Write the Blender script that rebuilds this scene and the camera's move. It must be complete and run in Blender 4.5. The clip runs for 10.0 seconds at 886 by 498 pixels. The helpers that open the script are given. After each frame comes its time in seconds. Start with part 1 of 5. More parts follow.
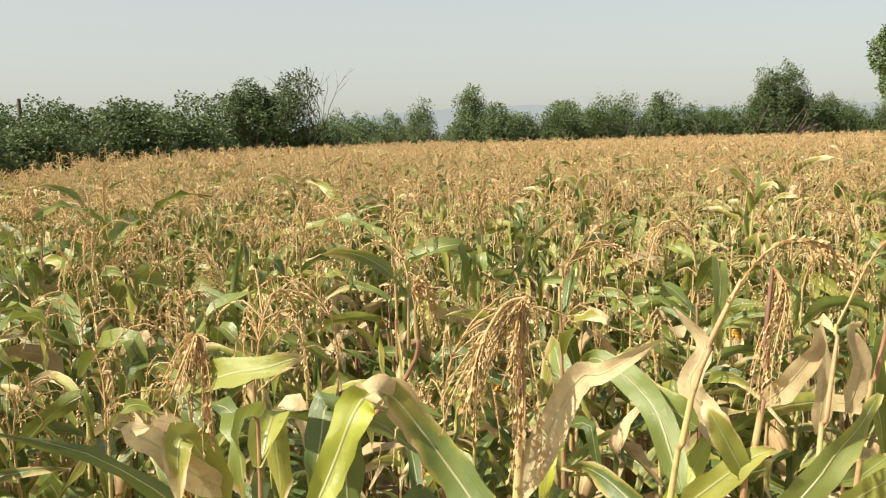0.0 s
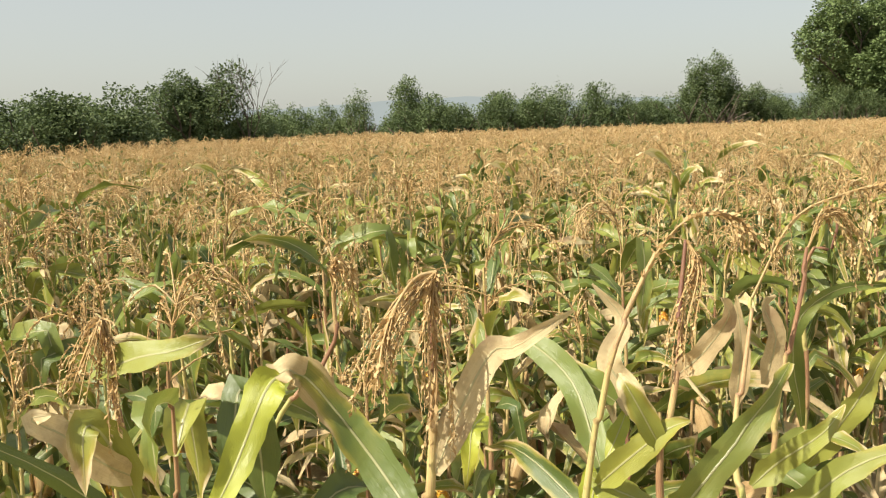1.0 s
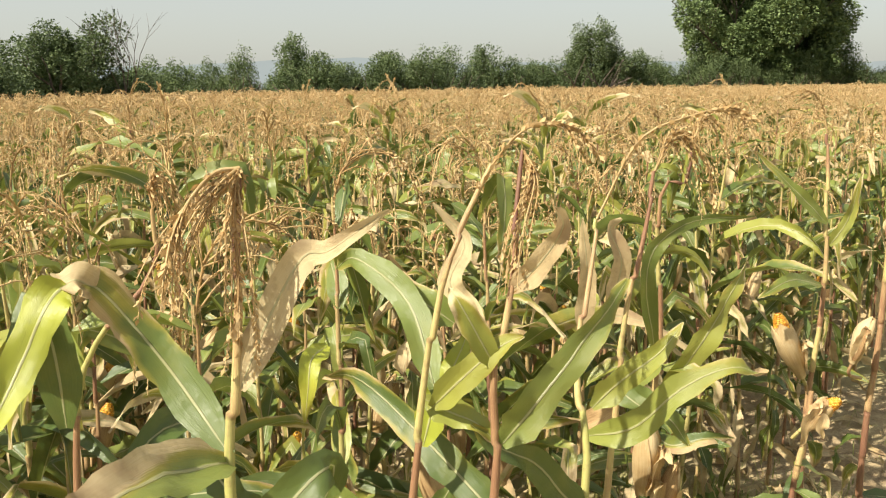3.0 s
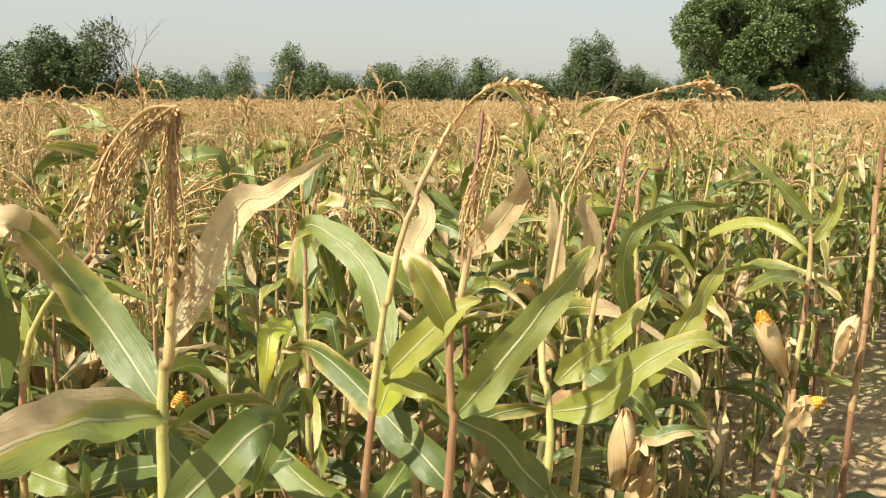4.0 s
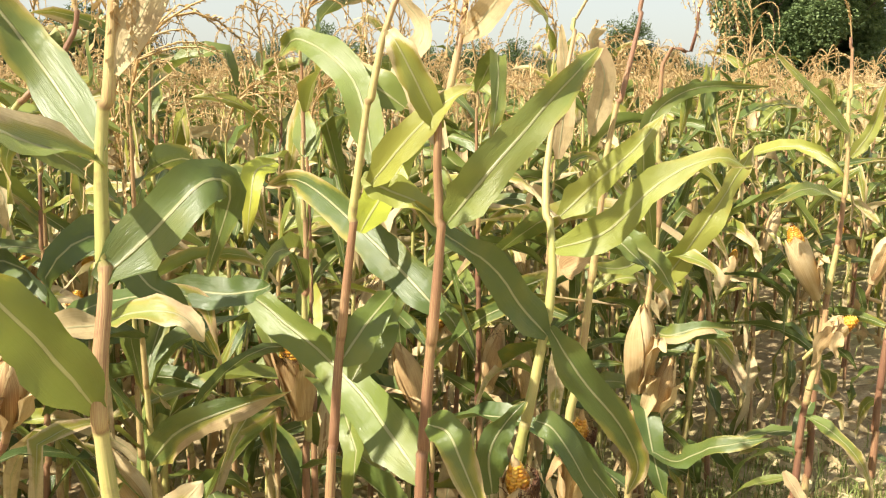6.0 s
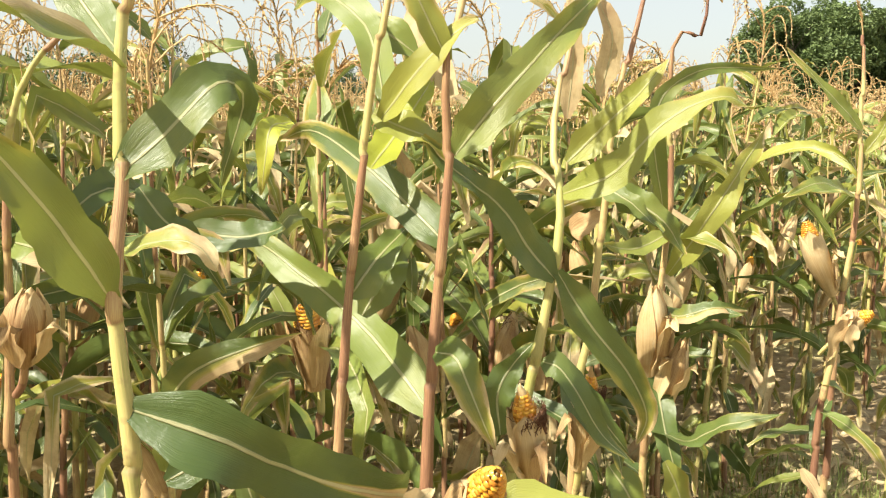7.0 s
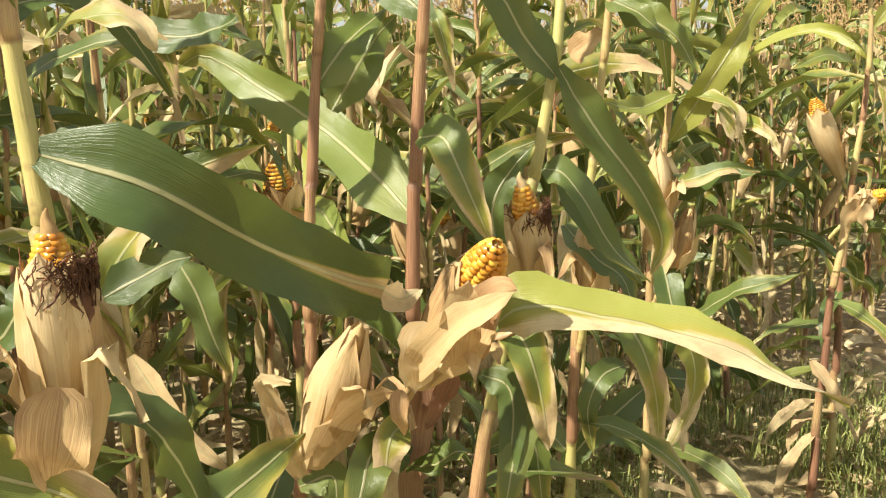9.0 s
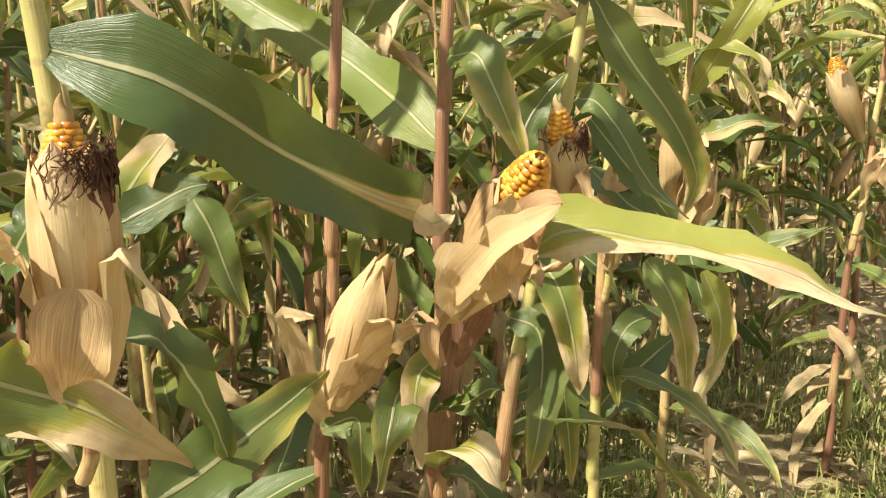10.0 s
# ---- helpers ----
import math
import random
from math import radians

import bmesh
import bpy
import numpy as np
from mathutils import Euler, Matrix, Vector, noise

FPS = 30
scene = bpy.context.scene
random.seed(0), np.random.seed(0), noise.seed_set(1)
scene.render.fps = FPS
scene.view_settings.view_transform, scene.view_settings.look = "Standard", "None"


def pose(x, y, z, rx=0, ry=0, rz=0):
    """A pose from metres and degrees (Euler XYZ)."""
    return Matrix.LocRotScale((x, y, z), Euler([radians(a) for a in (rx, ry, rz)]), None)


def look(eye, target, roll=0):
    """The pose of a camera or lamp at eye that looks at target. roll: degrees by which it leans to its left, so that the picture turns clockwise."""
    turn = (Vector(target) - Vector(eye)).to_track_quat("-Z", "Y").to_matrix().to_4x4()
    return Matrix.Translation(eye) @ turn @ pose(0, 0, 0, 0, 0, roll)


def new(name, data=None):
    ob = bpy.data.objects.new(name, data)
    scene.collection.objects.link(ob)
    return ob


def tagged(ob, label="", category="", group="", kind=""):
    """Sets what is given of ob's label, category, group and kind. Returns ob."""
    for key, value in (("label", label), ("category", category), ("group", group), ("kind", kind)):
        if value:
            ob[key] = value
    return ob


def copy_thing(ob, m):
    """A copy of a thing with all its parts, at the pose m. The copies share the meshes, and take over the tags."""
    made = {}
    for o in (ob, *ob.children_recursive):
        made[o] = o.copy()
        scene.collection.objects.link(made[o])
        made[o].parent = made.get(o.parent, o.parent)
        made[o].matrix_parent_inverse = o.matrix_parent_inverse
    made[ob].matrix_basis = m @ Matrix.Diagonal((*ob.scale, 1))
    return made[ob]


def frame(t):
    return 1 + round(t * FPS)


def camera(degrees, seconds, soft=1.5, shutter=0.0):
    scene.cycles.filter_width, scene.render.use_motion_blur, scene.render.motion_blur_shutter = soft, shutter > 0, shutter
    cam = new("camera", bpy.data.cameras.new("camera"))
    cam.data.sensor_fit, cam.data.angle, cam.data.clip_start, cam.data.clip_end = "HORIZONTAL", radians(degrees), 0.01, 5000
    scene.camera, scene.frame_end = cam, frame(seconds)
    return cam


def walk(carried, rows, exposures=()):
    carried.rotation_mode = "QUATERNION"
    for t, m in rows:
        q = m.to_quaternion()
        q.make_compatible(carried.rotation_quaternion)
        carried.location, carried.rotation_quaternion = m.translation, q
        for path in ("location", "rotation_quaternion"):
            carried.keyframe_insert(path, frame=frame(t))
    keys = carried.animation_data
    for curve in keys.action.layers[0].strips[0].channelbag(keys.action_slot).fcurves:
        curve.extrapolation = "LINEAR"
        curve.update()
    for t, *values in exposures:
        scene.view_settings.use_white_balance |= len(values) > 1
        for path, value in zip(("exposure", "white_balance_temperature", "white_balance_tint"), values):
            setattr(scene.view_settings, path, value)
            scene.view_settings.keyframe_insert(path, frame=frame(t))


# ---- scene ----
cam = camera(52.2, 10.0, soft=1.2)
PATH = [
    (0, (-0.031, 0.061, 2.275), (0.098, 2.042, 2.03), -1.3),
    (0.5, (-0.011, 0.085, 2.262), (0.18, 2.061, 2.021), -1.6),
    (1, (0.009, 0.073, 2.248), (0.271, 2.038, 1.982), -1.7),
    (1.5, (0.035, 0.079, 2.234), (0.368, 2.03, 1.949), -2.2),
    (2, (0.074, 0.118, 2.202), (0.491, 2.046, 1.872), -1.8),
    (2.5, (0.094, 0.128, 2.18), (0.574, 2.035, 1.82), -1.2),
    (4, (0.183, 0.147, 2.066), (0.689, 2.055, 1.744), 0.2),
    (4.5, (0.217, 0.155, 2.012), (0.732, 2.062, 1.697), 1.0),
    (5, (0.248, 0.183, 1.94), (0.738, 2.093, 1.608), 1.3),
    (5.5, (0.261, 0.228, 1.859), (0.732, 2.136, 1.49), 1.2),
    (5.7, (0.263, 0.228, 1.828), (0.716, 2.14, 1.455), 0.9),
    (6.8, (0.274, 0.144, 1.662), (0.682, 2.085, 1.405), 0.9),
    (7, (0.273, 0.16, 1.635), (0.67, 2.102, 1.367), 0.8),
    (7.5, (0.286, 0.2, 1.557), (0.633, 2.147, 1.264), 0.6),
    (8, (0.296, 0.232, 1.489), (0.664, 2.168, 1.153), 0.3),
    (8.5, (0.316, 0.275, 1.439), (0.738, 2.204, 1.117), -0.4),
    (9, (0.308, 0.315, 1.377), (0.73, 2.238, 1.028), -0.6),
    (9.5, (0.292, 0.347, 1.331), (0.718, 2.264, 0.957), -0.4),
    (10, (0.281, 0.369, 1.304), (0.704, 2.285, 0.918), -0.6),
]
walk(cam, [(t, look(eye, target, roll)) for t, eye, target, roll in PATH],
     exposures=[(0, 0.84), (1.0, 0.78), (2, 0.70), (2.5, 0.78), (4, 0.84), (5.0, 0.98), (5.7, 1.14), (7.5, 1.2), (8.5, 1.04), (10, 0.90)])

# ---- light ----
SUN = Vector((-0.70, -0.26, 0.76)).normalized()
world = bpy.data.worlds.new("sky")
scene.world = world
world.use_nodes = True
wn = world.node_tree.nodes
sky = wn.new("ShaderNodeTexSky")
sky.sky_type, sky.sun_disc = "NISHITA", False
sky.sun_elevation = math.asin(SUN.z)
sky.sun_rotation = math.atan2(SUN.x, SUN.y)
sky.air_density, sky.dust_density, sky.ozone_density = 1.0, 2.5, 1.0
haze = wn.new("ShaderNodeMix")
haze.data_type = "RGBA"
haze.inputs[0].default_value = 0.6
haze.inputs[7].default_value = (5.7, 5.75, 5.15, 1)
world.node_tree.links.new(sky.outputs[0], haze.inputs[6])
world.node_tree.links.new(haze.outputs[2], wn["Background"].inputs[0])
wn["Background"].inputs[1].default_value = 0.078
sun = new("sun", bpy.data.lights.new("sun", "SUN"))
sun.data.energy, sun.data.angle, sun.data.color = 5.0, radians(0.8), (1.0, 0.92, 0.77)
sun.matrix_world = look((0, 0, 30), Vector((0, 0, 30)) - SUN)


# ---- materials ----
def nodes_of(name):
    m = bpy.data.materials.new(name)
    m.use_nodes = True
    t = m.node_tree
    return m, t, t.nodes["Principled BSDF"], t.nodes["Material Output"]


def add(t, kind, **values):
    n = t.nodes.new(kind)
    for k, v in values.items():
        n.inputs[k].default_value = v
    return n


def calc(t, op, a, b=None, clamp=False):
    n = t.nodes.new("ShaderNodeMath")
    n.operation, n.use_clamp = op, clamp
    for i, v in enumerate((a, b)):
        if v is None:
            continue
        if isinstance(v, (int, float)):
            n.inputs[i].default_value = v
        else:
            t.links.new(v, n.inputs[i])
    return n.outputs[0]


def ramp(t, fac, stops):
    n = t.nodes.new("ShaderNodeValToRGB")
    e = n.color_ramp.elements
    while len(e) < len(stops):
        e.new(0.5)
    for k, (p, c) in zip(e, stops):
        k.position, k.color = p, (*c, 1)
    t.links.new(fac, n.inputs[0])
    return n.outputs[0]


def blend(t, fac, a, b, kind="MIX"):
    n = t.nodes.new("ShaderNodeMix")
    n.data_type, n.blend_type = "RGBA", kind
    for i, v in ((0, fac), (6, a), (7, b)):
        if isinstance(v, (int, float)):
            n.inputs[i].default_value = v
        elif isinstance(v, tuple):
            n.inputs[i].default_value = (*v, 1)
        else:
            t.links.new(v, n.inputs[i])
    return n.outputs[2]


def noise_at(t, coord, scale, detail=3.0, stretch=None):
    if stretch:
        m = t.nodes.new("ShaderNodeMapping")
        m.inputs["Scale"].default_value = stretch
        t.links.new(coord, m.inputs["Vector"])
        coord = m.outputs[0]
    n = add(t, "ShaderNodeTexNoise", Scale=scale, Detail=detail)
    t.links.new(coord, n.inputs["Vector"])
    return n.outputs["Fac"]


def chance(t):
    """A random number for each object and each loose piece of it."""
    o = t.nodes.new("ShaderNodeObjectInfo").outputs["Random"]
    g = t.nodes.new("ShaderNodeNewGeometry").outputs["Random Per Island"]
    return calc(t, "FRACT", calc(t, "ADD", o, g))


def relief(t, shader, height, strength, distance):
    b = add(t, "ShaderNodeBump", Strength=strength, Distance=distance)
    t.links.new(height, b.inputs["Height"])
    t.links.new(b.outputs[0], shader.inputs["Normal"])


def thin(t, shader, out, colour, share):
    """Lets light through a leaf."""
    tr = t.nodes.new("ShaderNodeBsdfTranslucent")
    t.links.new(colour, tr.inputs["Color"])
    mix = add(t, "ShaderNodeMixShader", Fac=share)
    t.links.new(shader.outputs[0], mix.inputs[1])
    t.links.new(tr.outputs[0], mix.inputs[2])
    t.links.new(mix.outputs[0], out.inputs["Surface"])


def leaf_material(name, start, edge=0.30, patch=0.5, middle=0.0, side=0.0, lime=0.0, deep=0.0):
    """A maize blade: pale midrib, fine veins, and drying that begins at the tip and the margins. start: how far along it begins.
    middle: how wide a dried band runs along the midrib; side: how much more one half has dried than the other."""
    m, t, p, out = nodes_of(name)
    uv = t.nodes.new("ShaderNodeTexCoord").outputs["UV"]
    sep = t.nodes.new("ShaderNodeSeparateXYZ")
    t.links.new(uv, sep.inputs[0])
    u, v = sep.outputs[0], sep.outputs[1]
    r = chance(t)
    obj = t.nodes.new("ShaderNodeTexCoord").outputs["Object"]
    off = calc(t, "ABSOLUTE", calc(t, "SUBTRACT", u, 0.5))
    veins = noise_at(t, uv, 1.0, 2.0, (70, 2.0, 1))
    blotch = noise_at(t, obj, 11.0, 4.0)
    fine = noise_at(t, obj, 90.0, 3.0)
    green = ramp(t, r, [(0.0, (0.055, 0.094, 0.022)), (0.35, (0.105, 0.150, 0.028)), (0.7, (0.185, 0.228, 0.046)), (1.0, (0.34, 0.34, 0.06))])
    green = blend(t, calc(t, "MULTIPLY", veins, 0.38), green, (0.22, 0.265, 0.075))
    green = blend(t, calc(t, "MULTIPLY", calc(t, "SUBTRACT", blotch, 0.48, True), 2.0), green, (0.26, 0.25, 0.05))
    if deep:
        green = blend(t, deep, green, (0.056, 0.096, 0.026))
    if lime:
        green = blend(t, lime, green, (0.44, 0.47, 0.045))
    dry = ramp(t, calc(t, "ADD", calc(t, "MULTIPLY", r, 0.5), calc(t, "MULTIPLY", veins, 0.5)),
               [(0.1, (0.36, 0.245, 0.12)), (0.4, (0.54, 0.41, 0.21)), (0.8, (0.70, 0.58, 0.34))])
    dry = blend(t, calc(t, "MULTIPLY", calc(t, "SUBTRACT", fine, 0.52, True), 1.3), dry, (0.24, 0.14, 0.07))
    dry = blend(t, calc(t, "MULTIPLY", calc(t, "SUBTRACT", blotch, 0.5, True), 3.5, True), dry, (0.34, 0.215, 0.115))
    at = calc(t, "ADD", v, calc(t, "MULTIPLY", calc(t, "SUBTRACT", blotch, 0.5), patch * 1.6))
    at = calc(t, "ADD", at, calc(t, "MULTIPLY", calc(t, "MULTIPLY", off, off), edge * 4))
    at = calc(t, "ADD", at, calc(t, "MULTIPLY", calc(t, "SUBTRACT", r, 0.5), 0.35))
    at = calc(t, "ADD", at, calc(t, "MULTIPLY", calc(t, "SUBTRACT", veins, 0.5), 0.25))
    if side:
        at = calc(t, "ADD", at, calc(t, "MULTIPLY", calc(t, "SUBTRACT", u, 0.5), side))
    if middle:
        band = calc(t, "SUBTRACT", calc(t, "MULTIPLY", v, middle), off)
        at = calc(t, "ADD", at, calc(t, "MULTIPLY", calc(t, "ADD", band, 0.0, True), 9.0))
    fac = calc(t, "MULTIPLY", calc(t, "SUBTRACT", at, start), 7.0, True)
    near = calc(t, "MULTIPLY", calc(t, "SUBTRACT", at, start - 0.22), 5.0, True)
    col = blend(t, calc(t, "MULTIPLY", near, 0.75), green, (0.34, 0.29, 0.05))
    col = blend(t, fac, col, dry)
    rib = calc(t, "MULTIPLY", calc(t, "SUBTRACT", 0.040, off), 60.0, True)
    col = blend(t, calc(t, "MULTIPLY", rib, 0.75), col, (0.46, 0.44, 0.24))
    t.links.new(col, p.inputs["Base Color"])
    t.links.new(calc(t, "ADD", calc(t, "ADD", 0.29, calc(t, "MULTIPLY", blotch, 0.2)), calc(t, "MULTIPLY", fac, 0.35)), p.inputs["Roughness"])
    p.inputs["Specular IOR Level"].default_value = 0.6
    relief(t, p, calc(t, "ADD", calc(t, "ADD", calc(t, "MULTIPLY", veins, 0.25), calc(t, "MULTIPLY", rib, 1.5)), calc(t, "MULTIPLY", blotch, 2.2)), 0.55, 0.006)
    thin(t, p, out, blend(t, 0.28, col, (0.36, 0.37, 0.05)) if start > 0 else col, 0.25)
    return m


def fibre_material(name, stops, rough=0.7, scale=1.0, share=0.15, spots=None):
    """Dry fibrous plant matter: lengthwise streaks and stains."""
    m, t, p, out = nodes_of(name)
    tc = t.nodes.new("ShaderNodeTexCoord")
    r = chance(t)
    streak = noise_at(t, tc.outputs["UV"], 1.0, 3.0, (45 * scale, 1.6, 1))
    stain = noise_at(t, tc.outputs["Object"], 16.0, 4.0)
    f = calc(t, "ADD", calc(t, "MULTIPLY", streak, 0.75), calc(t, "ADD", calc(t, "MULTIPLY", stain, 0.55), calc(t, "MULTIPLY", calc(t, "SUBTRACT", r, 0.5), 0.45)))
    col = ramp(t, f, stops)
    if spots:
        col = blend(t, calc(t, "MULTIPLY", calc(t, "SUBTRACT", stain, 0.58, True), 5.0, True), col, spots)
    t.links.new(col, p.inputs["Base Color"])
    p.inputs["Roughness"].default_value = rough
    p.inputs["Specular IOR Level"].default_value = 0.25
    relief(t, p, calc(t, "ADD", calc(t, "MULTIPLY", streak, 0.35), stain), 0.45, 0.003)
    if share:
        thin(t, p, out, col, share)
    return m


LEAF = leaf_material("maize_leaf_green", 1.12)
LEAF_TURN = leaf_material("maize_leaf_turning", 0.78, 0.45, 0.7)
LEAF_HALF = leaf_material("maize_leaf_half_dry", 0.62, 0.2, 1.1)
LEAF_SIDE = leaf_material("maize_leaf_half_dry_along_one_side", 0.62, 0.0, 0.5, 0.0, 1.5)
LEAF_LIME = leaf_material("maize_leaf_yellowing", 1.1, 0.1, 0.5, 0.0, 0.0, 0.8)
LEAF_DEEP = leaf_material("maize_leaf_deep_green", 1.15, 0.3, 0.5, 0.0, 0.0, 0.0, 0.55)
LEAF_RIB = leaf_material("maize_leaf_dry_midrib", 1.25, 0.0, 0.2, 0.22, 0.0, 0.0, 0.7)
LEAF_DRY = leaf_material("maize_leaf_dry", -0.6)
HUSK = fibre_material("dry_husk", [(0.35, (0.33, 0.19, 0.09)), (0.6, (0.55, 0.39, 0.19)), (0.95, (0.72, 0.58, 0.34))], 0.6, 1.0, 0.22, (0.50, 0.31, 0.13))
TASSEL = fibre_material("dry_tassel", [(0.2, (0.30, 0.17, 0.07)), (0.6, (0.53, 0.36, 0.16)), (1.0, (0.74, 0.57, 0.32))], 0.75, 1.0, 0.2)
SHEATH = fibre_material("withered_sheath", [(0.35, (0.10, 0.045, 0.03)), (0.6, (0.24, 0.125, 0.075)), (0.95, (0.44, 0.29, 0.16))], 0.7, 1.0, 0.1)
SILK = fibre_material("corn_silk", [(0.3, (0.05, 0.022, 0.012)), (0.7, (0.13, 0.06, 0.03)), (1.0, (0.25, 0.12, 0.06))], 0.6, 1.0, 0)


def stalk_material(name, red):
    m, t, p, out = nodes_of(name)
    tc = t.nodes.new("ShaderNodeTexCoord")
    sep = t.nodes.new("ShaderNodeSeparateXYZ")
    t.links.new(tc.outputs["UV"], sep.inputs[0])
    r = chance(t)
    streak = noise_at(t, tc.outputs["UV"], 1.0, 3.0, (26, 3.0, 1))
    patch = noise_at(t, tc.outputs["Object"], 4.5, 2.0)
    fleck = noise_at(t, tc.outputs["Object"], 60.0, 4.0)
    joint = t.nodes.new("ShaderNodeTexWhiteNoise")
    joint.noise_dimensions = "1D"
    t.links.new(calc(t, "ADD", calc(t, "FLOOR", calc(t, "ADD", sep.outputs[1], 0.5)), calc(t, "MULTIPLY", r, 40.0)), joint.inputs["W"])
    f = calc(t, "ADD", calc(t, "ADD", calc(t, "MULTIPLY", patch, 0.7), calc(t, "MULTIPLY", joint.outputs["Value"], 0.42)), calc(t, "ADD", calc(t, "MULTIPLY", calc(t, "SUBTRACT", r, 0.5), 0.3), calc(t, "MULTIPLY", calc(t, "SUBTRACT", streak, 0.5), 0.6)))
    f = calc(t, "ADD", f, red)
    col = ramp(t, f, [(0.25, (0.36, 0.35, 0.11)), (0.46, (0.50, 0.42, 0.17)), (0.58, (0.43, 0.29, 0.14)), (0.72, (0.29, 0.155, 0.085)), (0.95, (0.17, 0.08, 0.052))])
    col = blend(t, calc(t, "MULTIPLY", calc(t, "SUBTRACT", fleck, 0.56, True), 3.0, True), col, (0.22, 0.13, 0.07))
    node = calc(t, "FRACT", sep.outputs[1])
    ring = calc(t, "MULTIPLY", calc(t, "SUBTRACT", 0.035, calc(t, "ABSOLUTE", calc(t, "SUBTRACT", node, 0.5))), 40.0, True)
    col = blend(t, calc(t, "MULTIPLY", ring, 0.45), col, (0.17, 0.09, 0.05))
    t.links.new(col, p.inputs["Base Color"])
    p.inputs["Roughness"].default_value = 0.45
    p.inputs["Specular IOR Level"].default_value = 0.35
    relief(t, p, streak, 0.35, 0.002)
    return m


STALK = stalk_material("maize_stalk", 0.0)
STALK_PALE = stalk_material("pale_maize_stalk", -0.2)


def kernel_material():
    m, t, p, out = nodes_of("maize_kernels")
    col = ramp(t, chance(t), [(0.0, (0.48, 0.18, 0.02)), (0.5, (0.66, 0.32, 0.03)), (1.0, (0.78, 0.47, 0.08))])
    t.links.new(col, p.inputs["Base Color"])
    p.inputs["Roughness"].default_value = 0.3
    return m


KERNEL = kernel_material()


def soil_material():
    m, t, p, out = nodes_of("field_soil")
    o = t.nodes.new("ShaderNodeTexCoord").outputs["Object"]
    clod, fine, wide = noise_at(t, o, 9.0, 6.0), noise_at(t, o, 70.0, 5.0), noise_at(t, o, 0.7, 3.0)
    col = ramp(t, calc(t, "ADD", calc(t, "MULTIPLY", clod, 0.6), calc(t, "MULTIPLY", fine, 0.4)),
               [(0.3, (0.16, 0.105, 0.058)), (0.5, (0.33, 0.245, 0.135)), (0.7, (0.50, 0.40, 0.235))])
    col = blend(t, calc(t, "MULTIPLY", calc(t, "SUBTRACT", wide, 0.45, True), 3.0, True), col, (0.27, 0.27, 0.10))
    t.links.new(col, p.inputs["Base Color"])
    p.inputs["Roughness"].default_value = 0.95
    relief(t, p, calc(t, "ADD", clod, calc(t, "MULTIPLY", fine, 0.4)), 0.9, 0.03)
    return m


SOIL = soil_material()


def foliage_material(name, dark, light, share=0.25):
    m, t, p, out = nodes_of(name)
    o = t.nodes.new("ShaderNodeTexCoord").outputs["Object"]
    f = calc(t, "ADD", calc(t, "MULTIPLY", chance(t), 0.6), calc(t, "MULTIPLY", noise_at(t, o, 0.9, 2.0), 0.4))
    col = ramp(t, f, [(0.15, dark), (0.85, light)])
    t.links.new(col, p.inputs["Base Color"])
    p.inputs["Roughness"].default_value = 0.55
    p.inputs["Specular IOR Level"].default_value = 0.3
    thin(t, p, out, col, share)
    return m


ORCHARD = foliage_material("orchard_leaves", (0.064, 0.096, 0.040), (0.142, 0.185, 0.072))
WALNUT = foliage_material("walnut_leaves", (0.088, 0.130, 0.050), (0.190, 0.255, 0.095))
HEDGE = foliage_material("hedge_leaves", (0.070, 0.104, 0.042), (0.155, 0.200, 0.078))
GRASS = foliage_material("grass_blades", (0.16, 0.21, 0.05), (0.40, 0.40, 0.14), 0.3)


def bark_material():
    m, t, p, out = nodes_of("bark")
    o = t.nodes.new("ShaderNodeTexCoord").outputs["Object"]
    f = noise_at(t, o, 6.0, 5.0, (1, 1, 0.25))
    t.links.new(ramp(t, f, [(0.3, (0.05, 0.035, 0.025)), (0.7, (0.17, 0.13, 0.10))]), p.inputs["Base Color"])
    p.inputs["Roughness"].default_value = 0.9
    relief(t, p, f, 0.8, 0.02)
    return m


BARK = bark_material()


def ridge_glow_material():
    m, t, p, out = nodes_of("ridge_haze_glow")
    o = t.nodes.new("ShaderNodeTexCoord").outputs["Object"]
    # the haze is painted: a pale glow close to the sky's tone
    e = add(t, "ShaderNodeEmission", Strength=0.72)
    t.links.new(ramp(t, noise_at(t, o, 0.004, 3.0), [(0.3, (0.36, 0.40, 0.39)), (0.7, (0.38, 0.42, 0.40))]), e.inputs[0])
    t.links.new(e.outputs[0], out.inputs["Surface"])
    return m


RIDGE = ridge_glow_material()


# ---- shapes ----
class Shape:
    """Points, faces and their place on the surface, gathered for one mesh."""

    def __init__(self):
        self.v, self.f, self.uv, self.m = [], [], [], []

    def grid(self, rows, uvs, ring=False, mat=0):
        n, w = len(self.v), len(rows[0])
        for row, coords in zip(rows, uvs):
            self.v += [tuple(p) for p in row]
            self.uv += coords
        for i in range(len(rows) - 1):
            for j in range(w if ring else w - 1):
                k = (j + 1) % w
                self.f.append((n + i * w + j, n + i * w + k, n + (i + 1) * w + k, n + (i + 1) * w + j))
                self.m.append(mat)

    def mesh(self, name, *mats, smooth=True):
        me = bpy.data.meshes.new(name)
        me.from_pydata(self.v, [], self.f)
        for m in mats:
            me.materials.append(m)
        if len(mats) > 1:
            me.polygons.foreach_set("material_index", self.m)
        idx = np.empty(len(me.loops), np.int32)
        me.loops.foreach_get("vertex_index", idx)
        me.uv_layers.new(name="UVMap").data.foreach_set("uv", np.array(self.uv, np.float32)[idx].ravel())
        if smooth:
            me.polygons.foreach_set("use_smooth", [True] * len(me.polygons))
        me.update()
        return me


